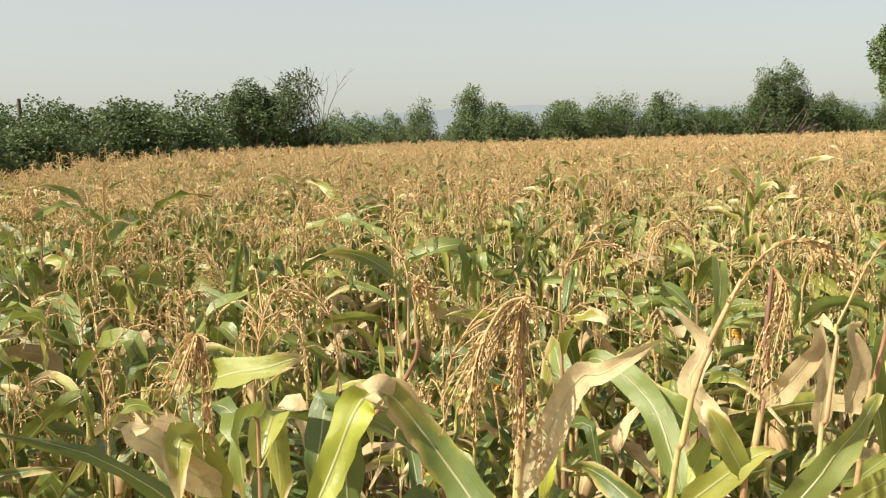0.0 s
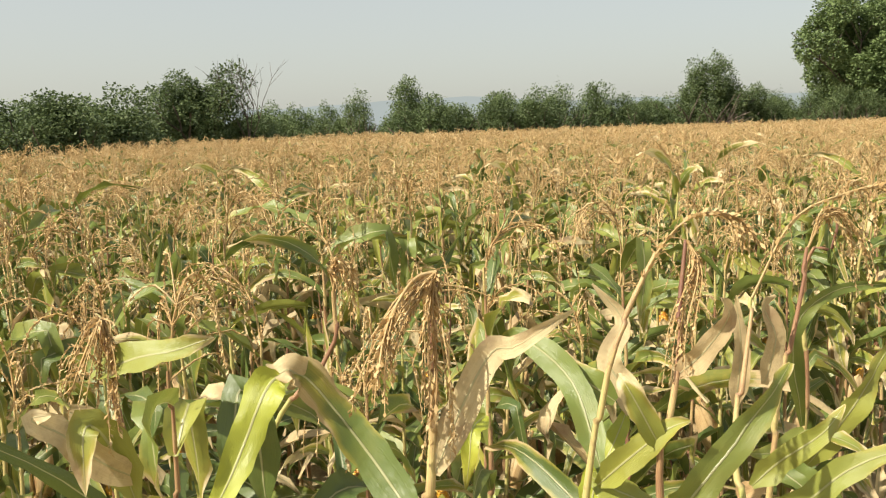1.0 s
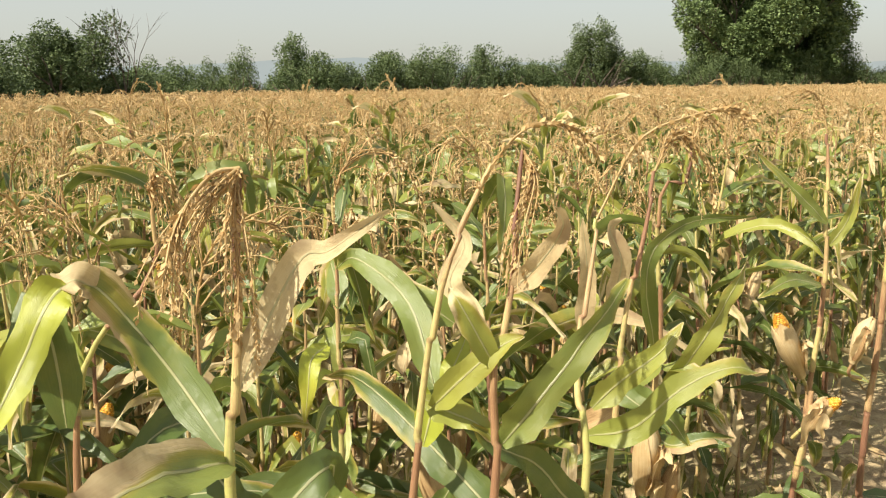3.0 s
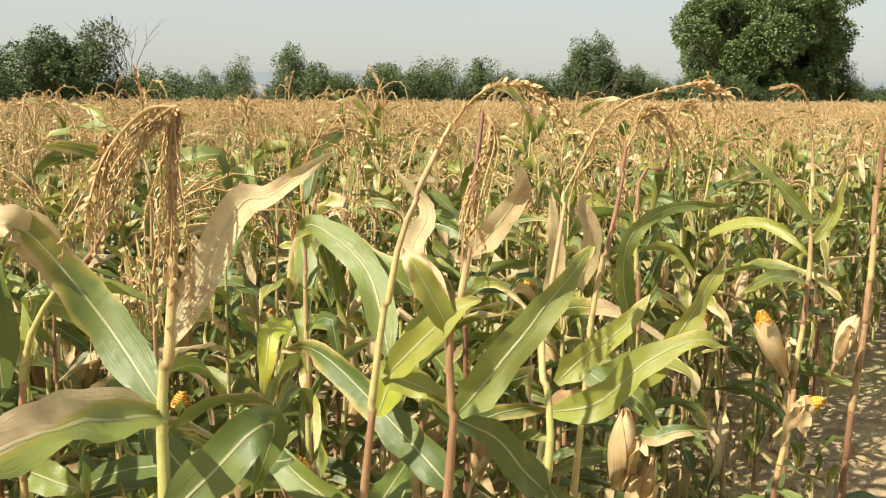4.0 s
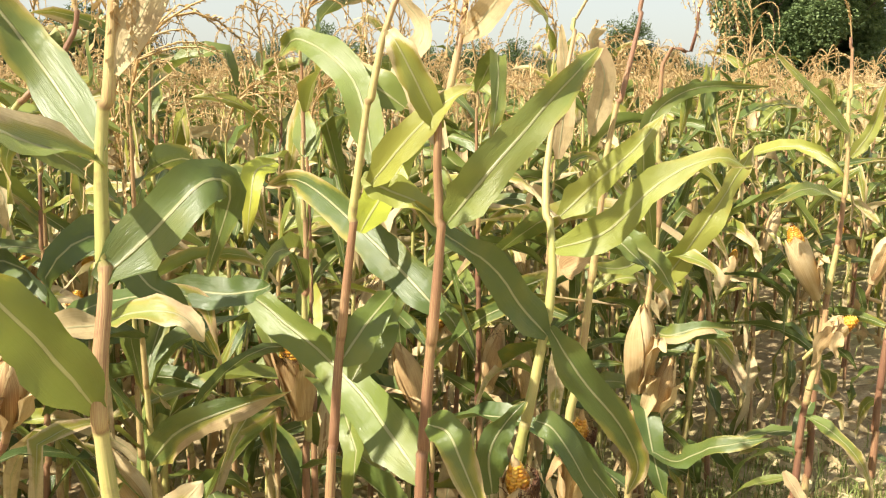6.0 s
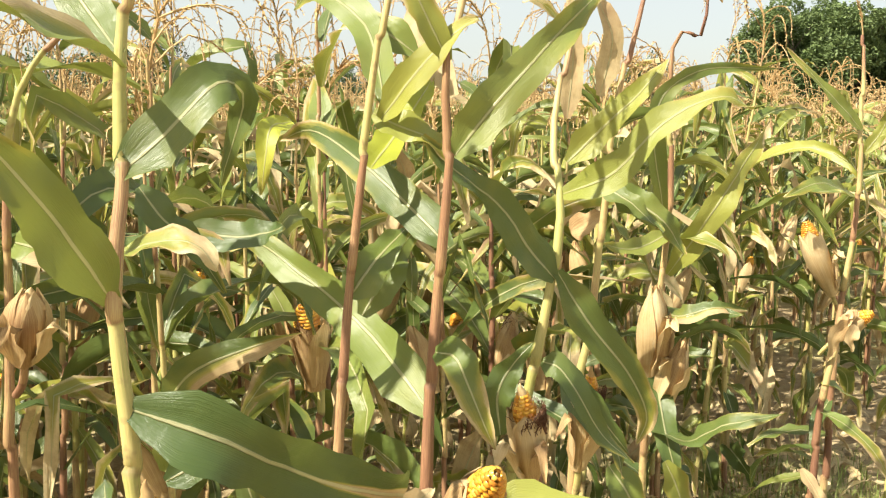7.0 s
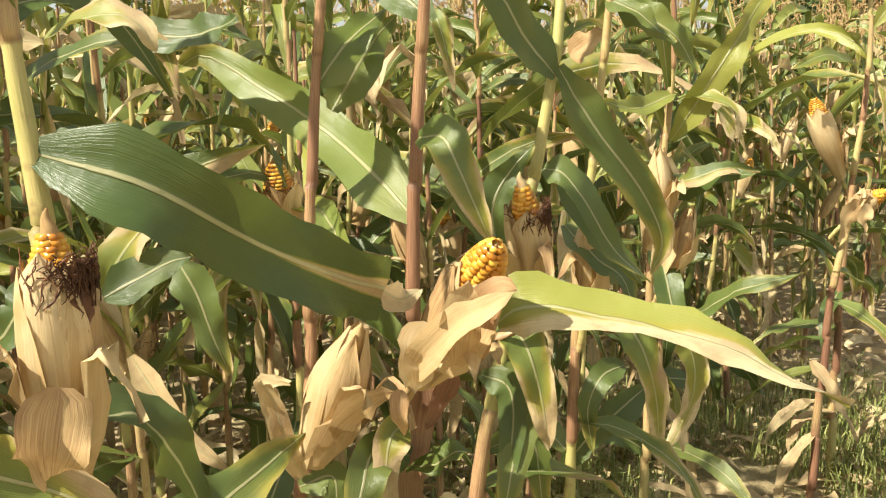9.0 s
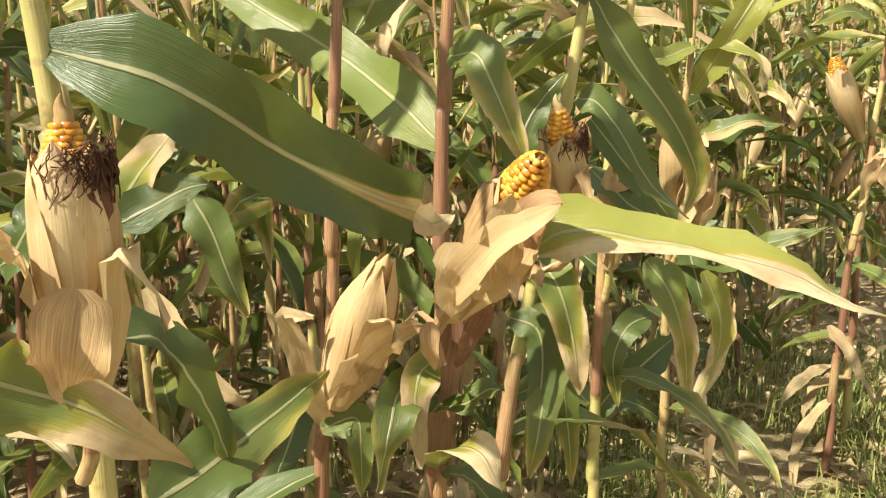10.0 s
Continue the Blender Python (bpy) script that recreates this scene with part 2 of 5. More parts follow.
def spline(points, n):
    """n + 1 points of a smooth line through the given ones."""
    p = [Vector(q) for q in points]
    p = [p[0] * 2 - p[1]] + p + [p[-1] * 2 - p[-2]]
    total, out = len(p) - 3, []
    for i in range(n + 1):
        s = min(i / n * total, total - 1e-6)
        k, f = int(s), s - int(s)
        a, b, c, d = p[k:k + 4]
        out.append(0.5 * (2 * b + (c - a) * f + (2 * a - 5 * b + 4 * c - d) * f * f + (3 * b - a - 3 * c + d) * f ** 3))
    return out


def tangents(pts):
    return [(pts[min(i + 1, len(pts) - 1)] - pts[max(i - 1, 0)]).normalized() for i in range(len(pts))]


def tube(shape, pts, radii, sides=6, vs=None, mat=0):
    rows, uvs = [], []
    for i, (p, d) in enumerate(zip(pts, tangents(pts))):
        a = d.cross(Vector((0.9, 0.3, 0.1)) if abs(d.x) < 0.8 else Vector((0, 0.2, 1))).normalized()
        b = d.cross(a)
        rows.append([p + radii[i] * (a * math.cos(6.2832 * j / sides) + b * math.sin(6.2832 * j / sides)) for j in range(sides)])
        v = vs[i] if vs else i / (len(pts) - 1)
        uvs.append([(abs(2 * j / sides - 1), v) for j in range(sides)])
    shape.grid(rows, uvs, True, mat)


def ribbon(shape, pts, width, face, cols=4, blunt=False, wave=0.08, fold=0.18, rnd=random, mat=0, twist=0.0):
    """A leaf blade along pts. face: the way its upper side looks."""
    n, rows, uvs = len(pts), [], []
    ph, fr, turn = rnd.uniform(0, 6), rnd.uniform(1.5, 3.5), rnd.uniform(-1, 1) * twist
    for i, (p, d) in enumerate(zip(pts, tangents(pts))):
        s = i / (n - 1)
        h = Vector(face)
        nrm = (h - d * h.dot(d))
        nrm = (nrm if nrm.length > 0.05 else Vector((0.1, -1, 0.1))).normalized()
        if twist:
            nrm = Matrix.Rotation(turn * s, 3, d) @ nrm
        side = d.cross(nrm)
        w = width * 0.5 * min(1.0, 0.30 + s / 0.22) * ((1 - 0.25 * s) if blunt else max(0.02, 1 - s ** 2.4) ** 0.75)
        row, uvr = [], []
        for j in range(cols + 1):
            u = j / cols * 2 - 1
            lift = fold * w * abs(u) * (1 - 0.4 * s) + wave * width * u * u * math.sin(6.28 * fr * s + ph + (1.7 if u > 0 else 0)) * min(1, s * 4)
            q = p + side * (u * w)
            if cols > 3:
                lift += 0.10 * width * noise.noise(q * 16 + Vector((ph, 0, 0))) + 0.05 * width * noise.noise(q * 42 + Vector((ph, 3, 0)))
                if abs(u) > 0.99:
                    q += side * (u * w * (0.20 * noise.noise(q * 55) + 0.16 * noise.noise(q * 17)))
            row.append(q + nrm * lift)
            uvr.append((u * 0.5 + 0.5, s))
        rows.append(row)
        uvs.append(uvr)
    shape.grid(rows, uvs, False, mat)


def ob_of(name, me, parent=None, label=""):
    ob = new(name, me)
    if parent:
        ob.parent = parent
    if label:
        ob["label"] = label
    return ob


CAM, UPCAM, UP = (-0.15, -1.0, 0.35), (0.0, -0.6, 0.8), (0.0, -0.1, 1.0)


# ---- maize ----
def stalk_shape(pts, r0, r1, joint=0.17, sides=8):
    """A jointed stalk; a thicker ring with a dark line at each node."""
    line = spline(pts, 60)
    s = Shape()
    length, at = 0.0, [0.0]
    for a, b in zip(line, line[1:]):
        length += (b - a).length
        at.append(length)
    total, rows, radii, vs = length, [], [], []
    h = 0.0
    marks = []
    while h < total:
        marks += [(h, 1.09)] + [(h + joint * q, k) for q, k in ((0.30, 1.04), (0.42, 0.97), (0.46, 1.04), (0.5, 1.16), (0.53, 1.06), (0.56, 1.17), (0.66, 1.13)) if h + joint * q < total]
        h += joint
    marks.append((total, 1.0))
    for h, k in marks:
        i = max(j for j in range(len(at)) if at[j] <= h + 1e-9)
        i = min(i, len(at) - 2)
        f = (h - at[i]) / max(1e-6, at[i + 1] - at[i])
        step = math.floor(h / joint + 0.5)
        rows.append(line[i].lerp(line[i + 1], f) + Vector((math.sin(step * 2.4), math.cos(step * 3.1), 0)) * r0 * 0.18)
        q = h / total
        radii.append(k * (r0 + (r1 - r0) * q ** 1.4))
        vs.append(h / joint)
    tube(s, rows, radii, sides, vs)
    return s


def spike_shape(s, pts, r=0.0016, rnd=random, n=12, grain=True, mat=0, fat=1.0):
    """One branch of a tassel: a thin axis with hanging spikelets in pairs."""
    line = spline(pts, n)
    tube(s, line, [r * (1.2 - 0.7 * i / n) for i in range(n + 1)], 3, mat=mat)
    if not grain:
        return
    dirs = tangents(line)
    total = sum((a - b).length for a, b in zip(line, line[1:]))
    count = int(total / 0.0065 * fat)
    for k in range(count):
        f = (0.12 + 0.88 * k / max(1, count - 1)) * n * 0.9999
        i = min(int(f), n - 1)
        p, d = line[i].lerp(line[i + 1], f - i), dirs[i]
        a = Vector((rnd.uniform(-1, 1), rnd.uniform(-1, 1), rnd.uniform(-1.2, 0.4)))
        a = (a - d * a.dot(d)).normalized()
        tip = p + (d * rnd.uniform(0.006, 0.011) + a * rnd.uniform(0.004, 0.008)) * fat
        side = d.cross(a) * 0.0024 * fat
        mid = p.lerp(tip, 0.5)
        b = len(s.v)
        s.v += [tuple(p), tuple(mid + side + a * 0.001), tuple(tip), tuple(mid - side + a * 0.001)]
        s.uv += [(0.5, 0), (0, 0.5), (0.5, 1), (1, 0.5)]
        s.f.append((b, b + 1, b + 2, b + 3))
        s.m.append(mat)


def hero(label, r0, r1, pts, pale=False):
    base = Vector(pts[0])
    e = new("maize_plant")
    e.location = base
    tagged(e, label, "maize plant", "maize plants of the field")
    bpy.context.view_layer.update()
    loc = [Vector(p) - base for p in pts]
    loc[0].z -= 0.02
    ob_of("stalk", stalk_shape(loc, r0, r1).mesh("stalk", STALK_PALE if pale else STALK), e, "pale yellow-green jointed stalk" if pale else "reddish tan jointed stalk")
    rnd = random.Random(len(pts) * 7 + int(base.x * 100))
    for k in range(6):
        h = 0.22 + 0.11 * k + rnd.uniform(0, 0.05)
        if h > loc[-1].z - 0.2:
            break
        s = Shape()
        q = min(1.0, h / max(0.3, loc[1].z))
        line = grown_leaf(rnd, h, rnd.uniform(0, 6.28), rnd.uniform(0.22, 0.42), rnd.uniform(-0.7, 0.5), rnd.uniform(0.8, 1.8), 0)
        line = [p + Vector((loc[1].x * q, loc[1].y * q, 0)) for p in line]
        mat = rnd.choice((LEAF_DEEP, LEAF_DEEP, LEAF_TURN, LEAF_DRY)) if k > 1 else LEAF_DRY
        ribbon(s, line, rnd.uniform(0.045, 0.07), (0, -0.2, 1), 4, False, 0.14, 0.3, rnd, 0, 1.6)
        ob_of("leaf", s.mesh("leaf", mat), e, "drying lower leaf hanging from the stalk")
    return e


def blade(plant, mat, width, face, pts, blunt=False, what="leaf", label=""):
    base = plant.location
    s = Shape()
    rnd = random.Random(int(sum(abs(c) for p in pts for c in p) * 1000))
    husk = what == "husk_leaf"
    ribbon(s, spline([Vector(p) - base for p in pts], 9 if husk else 18), width, face, 6, blunt, 0.12 if husk else 0.12, 0.3 if husk else 0.32, rnd, 0, 0.7)
    if not label:
        label = {"maize_leaf_green": "green leaf with pale midrib", "maize_leaf_turning": "green leaf drying tan at the edges", "maize_leaf_half_dry": "long leaf, half green and half dried",
                 "maize_leaf_dry": "dry tan curled leaf", "maize_leaf_half_dry_along_one_side": "leaf green along one half and dried tan along the other",
                 "maize_leaf_dry_midrib": "large green leaf with tan dried midrib", "maize_leaf_deep_green": "deep green leaf with pale midrib", "maize_leaf_yellowing": "bright yellow-green leaf tip", "withered_sheath": "withered dark brown leaf sheath", "dry_husk": "peeled papery husk leaf"}[mat.name]
    return ob_of(what, s.mesh(what, mat), plant, label)


def spikes(plant, count, pts):
    """A tassel: its main spike along pts, and side branches that spring from its first part and hang."""
    base = plant.location
    rnd = random.Random(int(abs(pts[0][0]) * 1000) + count)
    s = Shape()
    main = [Vector(p) - base for p in pts]
    spike_shape(s, main, 0.0028, rnd, 18, fat=1.45)
    line = spline(main, 20)
    for i in range(count + 3):
        jit = Vector((rnd.uniform(-1, 1), rnd.uniform(-1, 1), rnd.uniform(-0.8, 0.5))) * (0.035 if count > 4 else 0.012)
        cut, first = rnd.uniform(0.55, 1.0), rnd.randint(0, 4) if count > 4 else rnd.randint(8, 12)
        end = first + max(6, int((20 - first) * cut))
        pick = [line[min(20, first + round((end - first) * k / 4))] for k in range(5)]
        drop = Vector((0, 0, -rnd.uniform(0.0, 0.05)))
        spike_shape(s, [q + jit * (k / 4) ** 0.8 + drop * (k / 4) ** 2 for k, q in enumerate(pick)], 0.0014, rnd, 12)
    ob_of("tassel", s.mesh("tassel", TASSEL), plant, "straw-coloured dry tassel with hanging branches")


def axis_frame(pts, n):
    line = spline(pts, n)
    out = []
    for p, d in zip(line, tangents(line)):
        a = d.cross(Vector((0, 1, 0.05))).normalized()
        out.append((p, d, a, d.cross(a)))
    return out


def cob_shape(fr, r, s0, s1, rows=14, pointed=False):
    """Kernels in rows on the bare part of the cob."""
    s = Shape()
    n = len(fr) - 1
    total = sum((fr[i][0] - fr[i + 1][0]).length for i in range(n))
    rings = max(4, int((s1 - s0) * total / 0.0062))
    for i in range(rings):
        q = s0 + (s1 - s0) * (i + 0.5) / rings
        k = min(int(q * n), n - 1)
        p, d, a, b = fr[k]
        p = p.lerp(fr[k + 1][0], q * n - k)
        z = (q - s0) / (1.005 - s0)
        rr = r * (0.74 - 0.50 * z ** 1.2 if pointed else math.sqrt(max(0.03, 1 - z ** 1.6)) * 0.78)
        m = max(6, int(rows * rr / (r * 0.8)))
        for j in range(m):
            w = 6.2832 * (j + 0.15 * (i % 2)) / m
            o = a * math.cos(w) + b * math.sin(w)
            t = d.cross(o)
            c, su, sv, so = p + o * rr, 3.0 * rr / m * 0.98, 0.0032, 0.0028
            base = len(s.v)
            for x, y, z in ((-1, -1, -0.6), (1, -1, -0.6), (1, 1, -0.6), (-1, 1, -0.6), (-0.65, -0.6, 0.9), (0.65, -0.6, 0.9), (0.65, 0.6, 0.9), (-0.65, 0.6, 0.9)):
                s.v.append(tuple(c + t * (x * su) + d * (y * sv) + o * (z * so)))
                s.uv.append((0.5, 0.5))
            for f in ((4, 5, 6, 7), (0, 1, 5, 4), (1, 2, 6, 5), (2, 3, 7, 6), (3, 0, 4, 7)):
                s.f.append(tuple(base + x for x in f))
                s.m.append(0)
    return s


def husk_sheet(s, fr, r, ang, half, reach, flare, rnd):
    n, rows, uvs = len(fr) - 1, [], []
    steps, cols = 9, 6
    ph = rnd.uniform(0, 6)
    for i in range(steps + 1):
        q = i / steps
        k = min(int(q * reach * n), n - 1)
        p, d, a, b = fr[k]
        p = p.lerp(fr[k + 1][0], min(1.0, q * reach * n - k))
        body = (r * (0.45 + 0.68 * math.sin(min(1.0, q * reach * 1.15) * 2.1)) + max(0, flare) * q ** 5) * (1 + min(0, flare / r) * 1.3 * q ** 4) * (1 - 0.22 * q ** 3)
        open_ = half * (1 - q ** 3.2) ** 0.6 + 0.02
        row, uvr = [], []
        for j in range(cols + 1):
            u = j / cols * 2 - 1
            w = ang + open_ * u
            rr = body * (1 + 0.05 * math.sin(ph + 9 * u + 4 * q)) + 0.0015 * math.sin(ph + 23 * u)
            row.append(p + (a * math.cos(w) + b * math.sin(w)) * rr)
            uvr.append((u * 0.5 + 0.5, q))
        rows.append(row)
        uvs.append(uvr)
    s.grid(rows, uvs)


def silk_shape(fr, r, at, count, rnd):
    """A matted tuft of silk that clings to one side below the tip."""
    s = Shape()
    n = len(fr) - 1
    for _ in range(count):
        q = min(0.98, max(0.05, at + rnd.gauss(0.02, 0.035)))
        w = rnd.gauss(2.5, 0.5)
        pts, turn, slide = [], rnd.uniform(-0.5, 0.5), rnd.uniform(0.02, 0.16)
        for i in range(5):
            k = min(int(q * n), n - 1)
            p, d, a, b = fr[k]
            p = p.lerp(fr[k + 1][0], q * n - k)
            o = a * math.cos(w) + b * math.sin(w)
            pts.append(p + o * r * (1.10 + rnd.uniform(0.0, 0.16)))
            q, w = max(0.02, q - slide / 4 + rnd.uniform(-0.015, 0.015)), w + turn / 4 + rnd.uniform(-0.12, 0.12)
        tube(s, spline(pts, 7), [0.0006] * 8, 3)
    return s


def mat_shape(fr, r, at, rnd):
    """Clotted silk that lies on the husk in a ragged, lumpy patch."""
    s, n, rows, uvs = Shape(), len(fr) - 1, [], []
    ph = rnd.uniform(0, 9)
    for i in range(13):
        q = at + 0.05 - 0.30 * i / 12
        k = max(0, min(int(q * n), n - 1))
        p, d, a, b = fr[k]
        p = p.lerp(fr[k + 1][0], q * n - k)
        wide = 0.45 * math.sin(3.1416 * min(1.0, (i + 0.6) / 13)) * (1 + 0.5 * noise.noise((i * 0.7, ph, 0)))
        row = []
        for j in range(13):
            u = j / 6 - 1
            w = 2.6 + wide * u + 0.18 * noise.noise((i * 0.5, ph, 4))
            row.append(p + (a * math.cos(w) + b * math.sin(w)) * r * (1.13 - 0.16 * u ** 4 + 0.13 * noise.noise((i * 0.9, j * 0.9, ph))))
        rows.append(row)
        uvs.append([(j / 12, i / 12) for j in range(13)])
    s.grid(rows, uvs)
    return s


def ear(plant, label, pts, r, peel=0.8, silk=True):
    """An ear on its shank. peel: how far up the husk still covers it (1: closed)."""
    base = plant.location
    rnd = random.Random(int(r * 1e4) + int(abs(pts[0][0]) * 100))
    loc = [Vector(p) - base for p in pts]
    fr = axis_frame(loc, 16)
    core = Shape()
    tube(core, [f[0] for f in fr], [r * 0.62 * math.sqrt(max(0.002, 1 - (i / 16) ** 2.4)) * min(1, 0.4 + i / 6) for i in range(17)], 10)
    root = ob_of("ear", core.mesh("ear", SILK if silk else TASSEL), plant, label)
    down = loc[0] - fr[0][1] * 0.05
    sh = Shape()
    tube(sh, spline([Vector((0, 0, down.z - 0.03)) + Vector((down.x * 0.35, down.y * 0.35, 0)), down, loc[0] + fr[0][1] * 0.02], 5), [0.007] * 6, 6)
    ob_of("shank", sh.mesh("shank", STALK), root)
    if peel < 1:
        ob_of("bare_cob", cob_shape(fr, r, peel - 0.12, 1.0, 14, silk).mesh("bare_cob", KERNEL), root, "orange-yellow kernels in rows")
    for i in range(6):
        s = Shape()
        reach = min(1.0, (peel + 0.02) * rnd.uniform(0.94, 1.06)) if peel < 1 else rnd.uniform(0.94, 1.0)
        husk_sheet(s, fr, r * (1 + 0.03 * i), i * 2.5 + rnd.uniform(-0.2, 0.2), rnd.uniform(1.1, 1.5), reach, rnd.uniform(-0.05, 0.08) * r if peel < 1 else -0.55 * r, rnd)
        ob_of("husk_leaf", s.mesh("husk_leaf", HUSK), root)
    for i in range(2):
        w = rnd.uniform(0.2, 3.0)
        s = Shape()
        k0, k1, k2 = (fr[int(q * 16)] for q in (0.08, 0.45, 0.8 if peel == 1 else 0.62))
        o = k1[2] * math.cos(w) + k1[3] * math.sin(w)
        tipdown = Vector((0, 0, -rnd.uniform(0.0, 0.05)))
        line = [k0[0] + o * r * 0.7, k1[0] + o * r * 1.25, k2[0] + o * r * 1.7, k2[0] + o * r * rnd.uniform(2.2, 3.2) + tipdown]
        ribbon(s, spline(line, 9), r * rnd.uniform(1.0, 1.5), tuple(o), 6, False, 0.22, 0.3, rnd, 0, 1.2)
        ob_of("husk_leaf", s.mesh("husk_leaf", HUSK), root, "loose curled husk leaf")
    if silk:
        s = Shape()
        p, d, a, b = fr[-1]
        tube(s, spline([p - d * r * 0.5, p + d * r * 0.15, p + d * r * 0.45 + a * r * 0.08, p + d * r * 0.75], 5), [r * k for k in (0.36, 0.30, 0.22, 0.16, 0.10, 0.03)], 7)
        ob_of("tip", s.mesh("tip", TASSEL), root, "withered brown tip of the cob")
        ob_of("silk_mat", mat_shape(fr, r, peel - 0.04, rnd).mesh("silk_mat", SILK), root, "dark clotted silk")
        ob_of("silk", silk_shape(fr, r, peel - 0.02, 150, rnd).mesh("silk", SILK), root, "dark brown matted silk")
    return root


def grown_leaf(rnd, h, azimuth, length, rise, droop, kink):
    """The line of a leaf that leaves the stalk at height h. kink: how far along it is broken over (0: whole)."""
    n = 9
    p, out = Vector((0, 0, h)), [Vector((0, 0, h))]
    d = Vector((math.cos(azimuth), math.sin(azimuth), 0))
    turn = Vector((-d.y, d.x, 0)) * rnd.uniform(-0.45, 0.45)
    snap = rnd.uniform(0.9, 2.3)
    for i in range(n):
        s = (i + 0.5) / n
        e = rise - droop * s ** 1.4 - (snap if kink and s > kink else 0)
        e = max(e, -1.5)
        p = p + (d * math.cos(e) + turn * s + Vector((0, 0, math.sin(e)))) * (length / n)
        out.append(p)
    return out


def grown_tassel(s, rnd, top, count, seg, grain, thick, mat=0):
    """A nodding tassel on top of a stalk: the axis bends over to one side and its branches hang from the bend."""
    a = rnd.uniform(0, 6.28)
    lean = Vector((math.cos(a), math.sin(a), 0))
    size, nod = rnd.uniform(0.85, 1.25), rnd.choice((0.25, 0.7, 1.0, 1.15))
    up = Vector((0, 0, 1))
    main = [top + (lean * x * nod + up * (z - max(0.0, nod - 0.25) * w)) * size for x, z, w in ((0, 0, 0), (0.025, 0.10, 0), (0.09, 0.17, 0.02), (0.17, 0.20, 0.10), (0.22, 0.22, 0.26))]
    spike_shape(s, main, thick * 1.5, rnd, seg, grain, mat, 1.25)
    line = spline(main, 10)
    for i in range(count):
        b = rnd.uniform(0, 6.28)
        q = (lean * 0.5 * nod + Vector((math.cos(b), math.sin(b), 0)) * 0.8) * rnd.uniform(0.06, 0.16) * size
        u, dr = rnd.uniform(0.01, 0.07) * size, rnd.uniform(-0.01, 0.14) * size
        p = line[rnd.randint(0, 4)]
        spike_shape(s, [p, p + q * 0.5 + up * u, p + q + up * (u * 0.5), p + q * 1.2 - up * dr], thick, rnd, max(3, seg - 3), grain, mat)


def leaf_plan(rnd, top):
    """Height, size and state of each leaf of a plant: brown and hanging below, green in the middle, drying at the top."""
    plane, out = rnd.uniform(0, 6.28), []
    n = rnd.randint(14, 16)
    for i in range(n):
        q = i / (n - 1)
        h = 0.25 + (top - 0.32) * q ** 0.9
        a = plane + math.pi * (i % 2) + rnd.uniform(-0.7, 0.7)
        length = rnd.uniform(0.30, 0.56) * (0.6 + 0.75 * math.sin(0.5 + 2.0 * q))
        width = rnd.uniform(0.040, 0.086) * (1.0 - 0.22 * q)
        if q < 0.28:
            mat, rise, droop, broken = rnd.choice((0, 0, 1, 3, 3)), rnd.uniform(-1.2, 0.2), rnd.uniform(0.4, 1.2), 0.4
            length *= 0.75
        elif q > 0.72:
            mat, rise, droop, broken = rnd.choice((0, 0, 0, 0, 1, 1, 3)), rnd.uniform(0.4, 1.1), rnd.uniform(0.9, 2.6), 0.5
            length *= 0.72
        else:
            mat, rise, droop, broken = rnd.choice((0, 0, 0, 0, 0, 1, 1, 1, 2)), rnd.uniform(0.3, 1.25), rnd.uniform(0.3, 2.7), 0.5
        if mat == 0 and rnd.random() < 1.15 - 1.2 * q:
            mat = 4
        out.append((h, a, length, width, mat, rise, droop, rnd.uniform(0.25, 0.7) if rnd.random() < broken else 0))
    return out


BLADES = (LEAF, LEAF_TURN, LEAF_HALF, LEAF_DRY, LEAF_DEEP)
BLADE_LABELS = ("green leaf with pale midrib", "green leaf drying tan at the edges", "half dried leaf", "dry tan hanging leaf", "deep green leaf")


def grown_ear_line(rnd, h):
    a = rnd.uniform(0, 6.28)
    d = Vector((math.cos(a), math.sin(a), 0))
    out_ = rnd.uniform(0.2, 0.55)
    b = d * 0.03 + Vector((0, 0, h))
    return [b, b + d * 0.09 * out_ + Vector((0, 0, 0.1)), b + d * 0.2 * out_ + Vector((0, 0, 0.2))]


PLANT_LABELS = ("maize plant with drooping straw tassel and mixed green leaves", "maize plant with nodding golden tassel and drying lower leaves",
                "maize plant with green arching leaves and pale husked ear", "maize plant with kinked leaves and dry tassel")


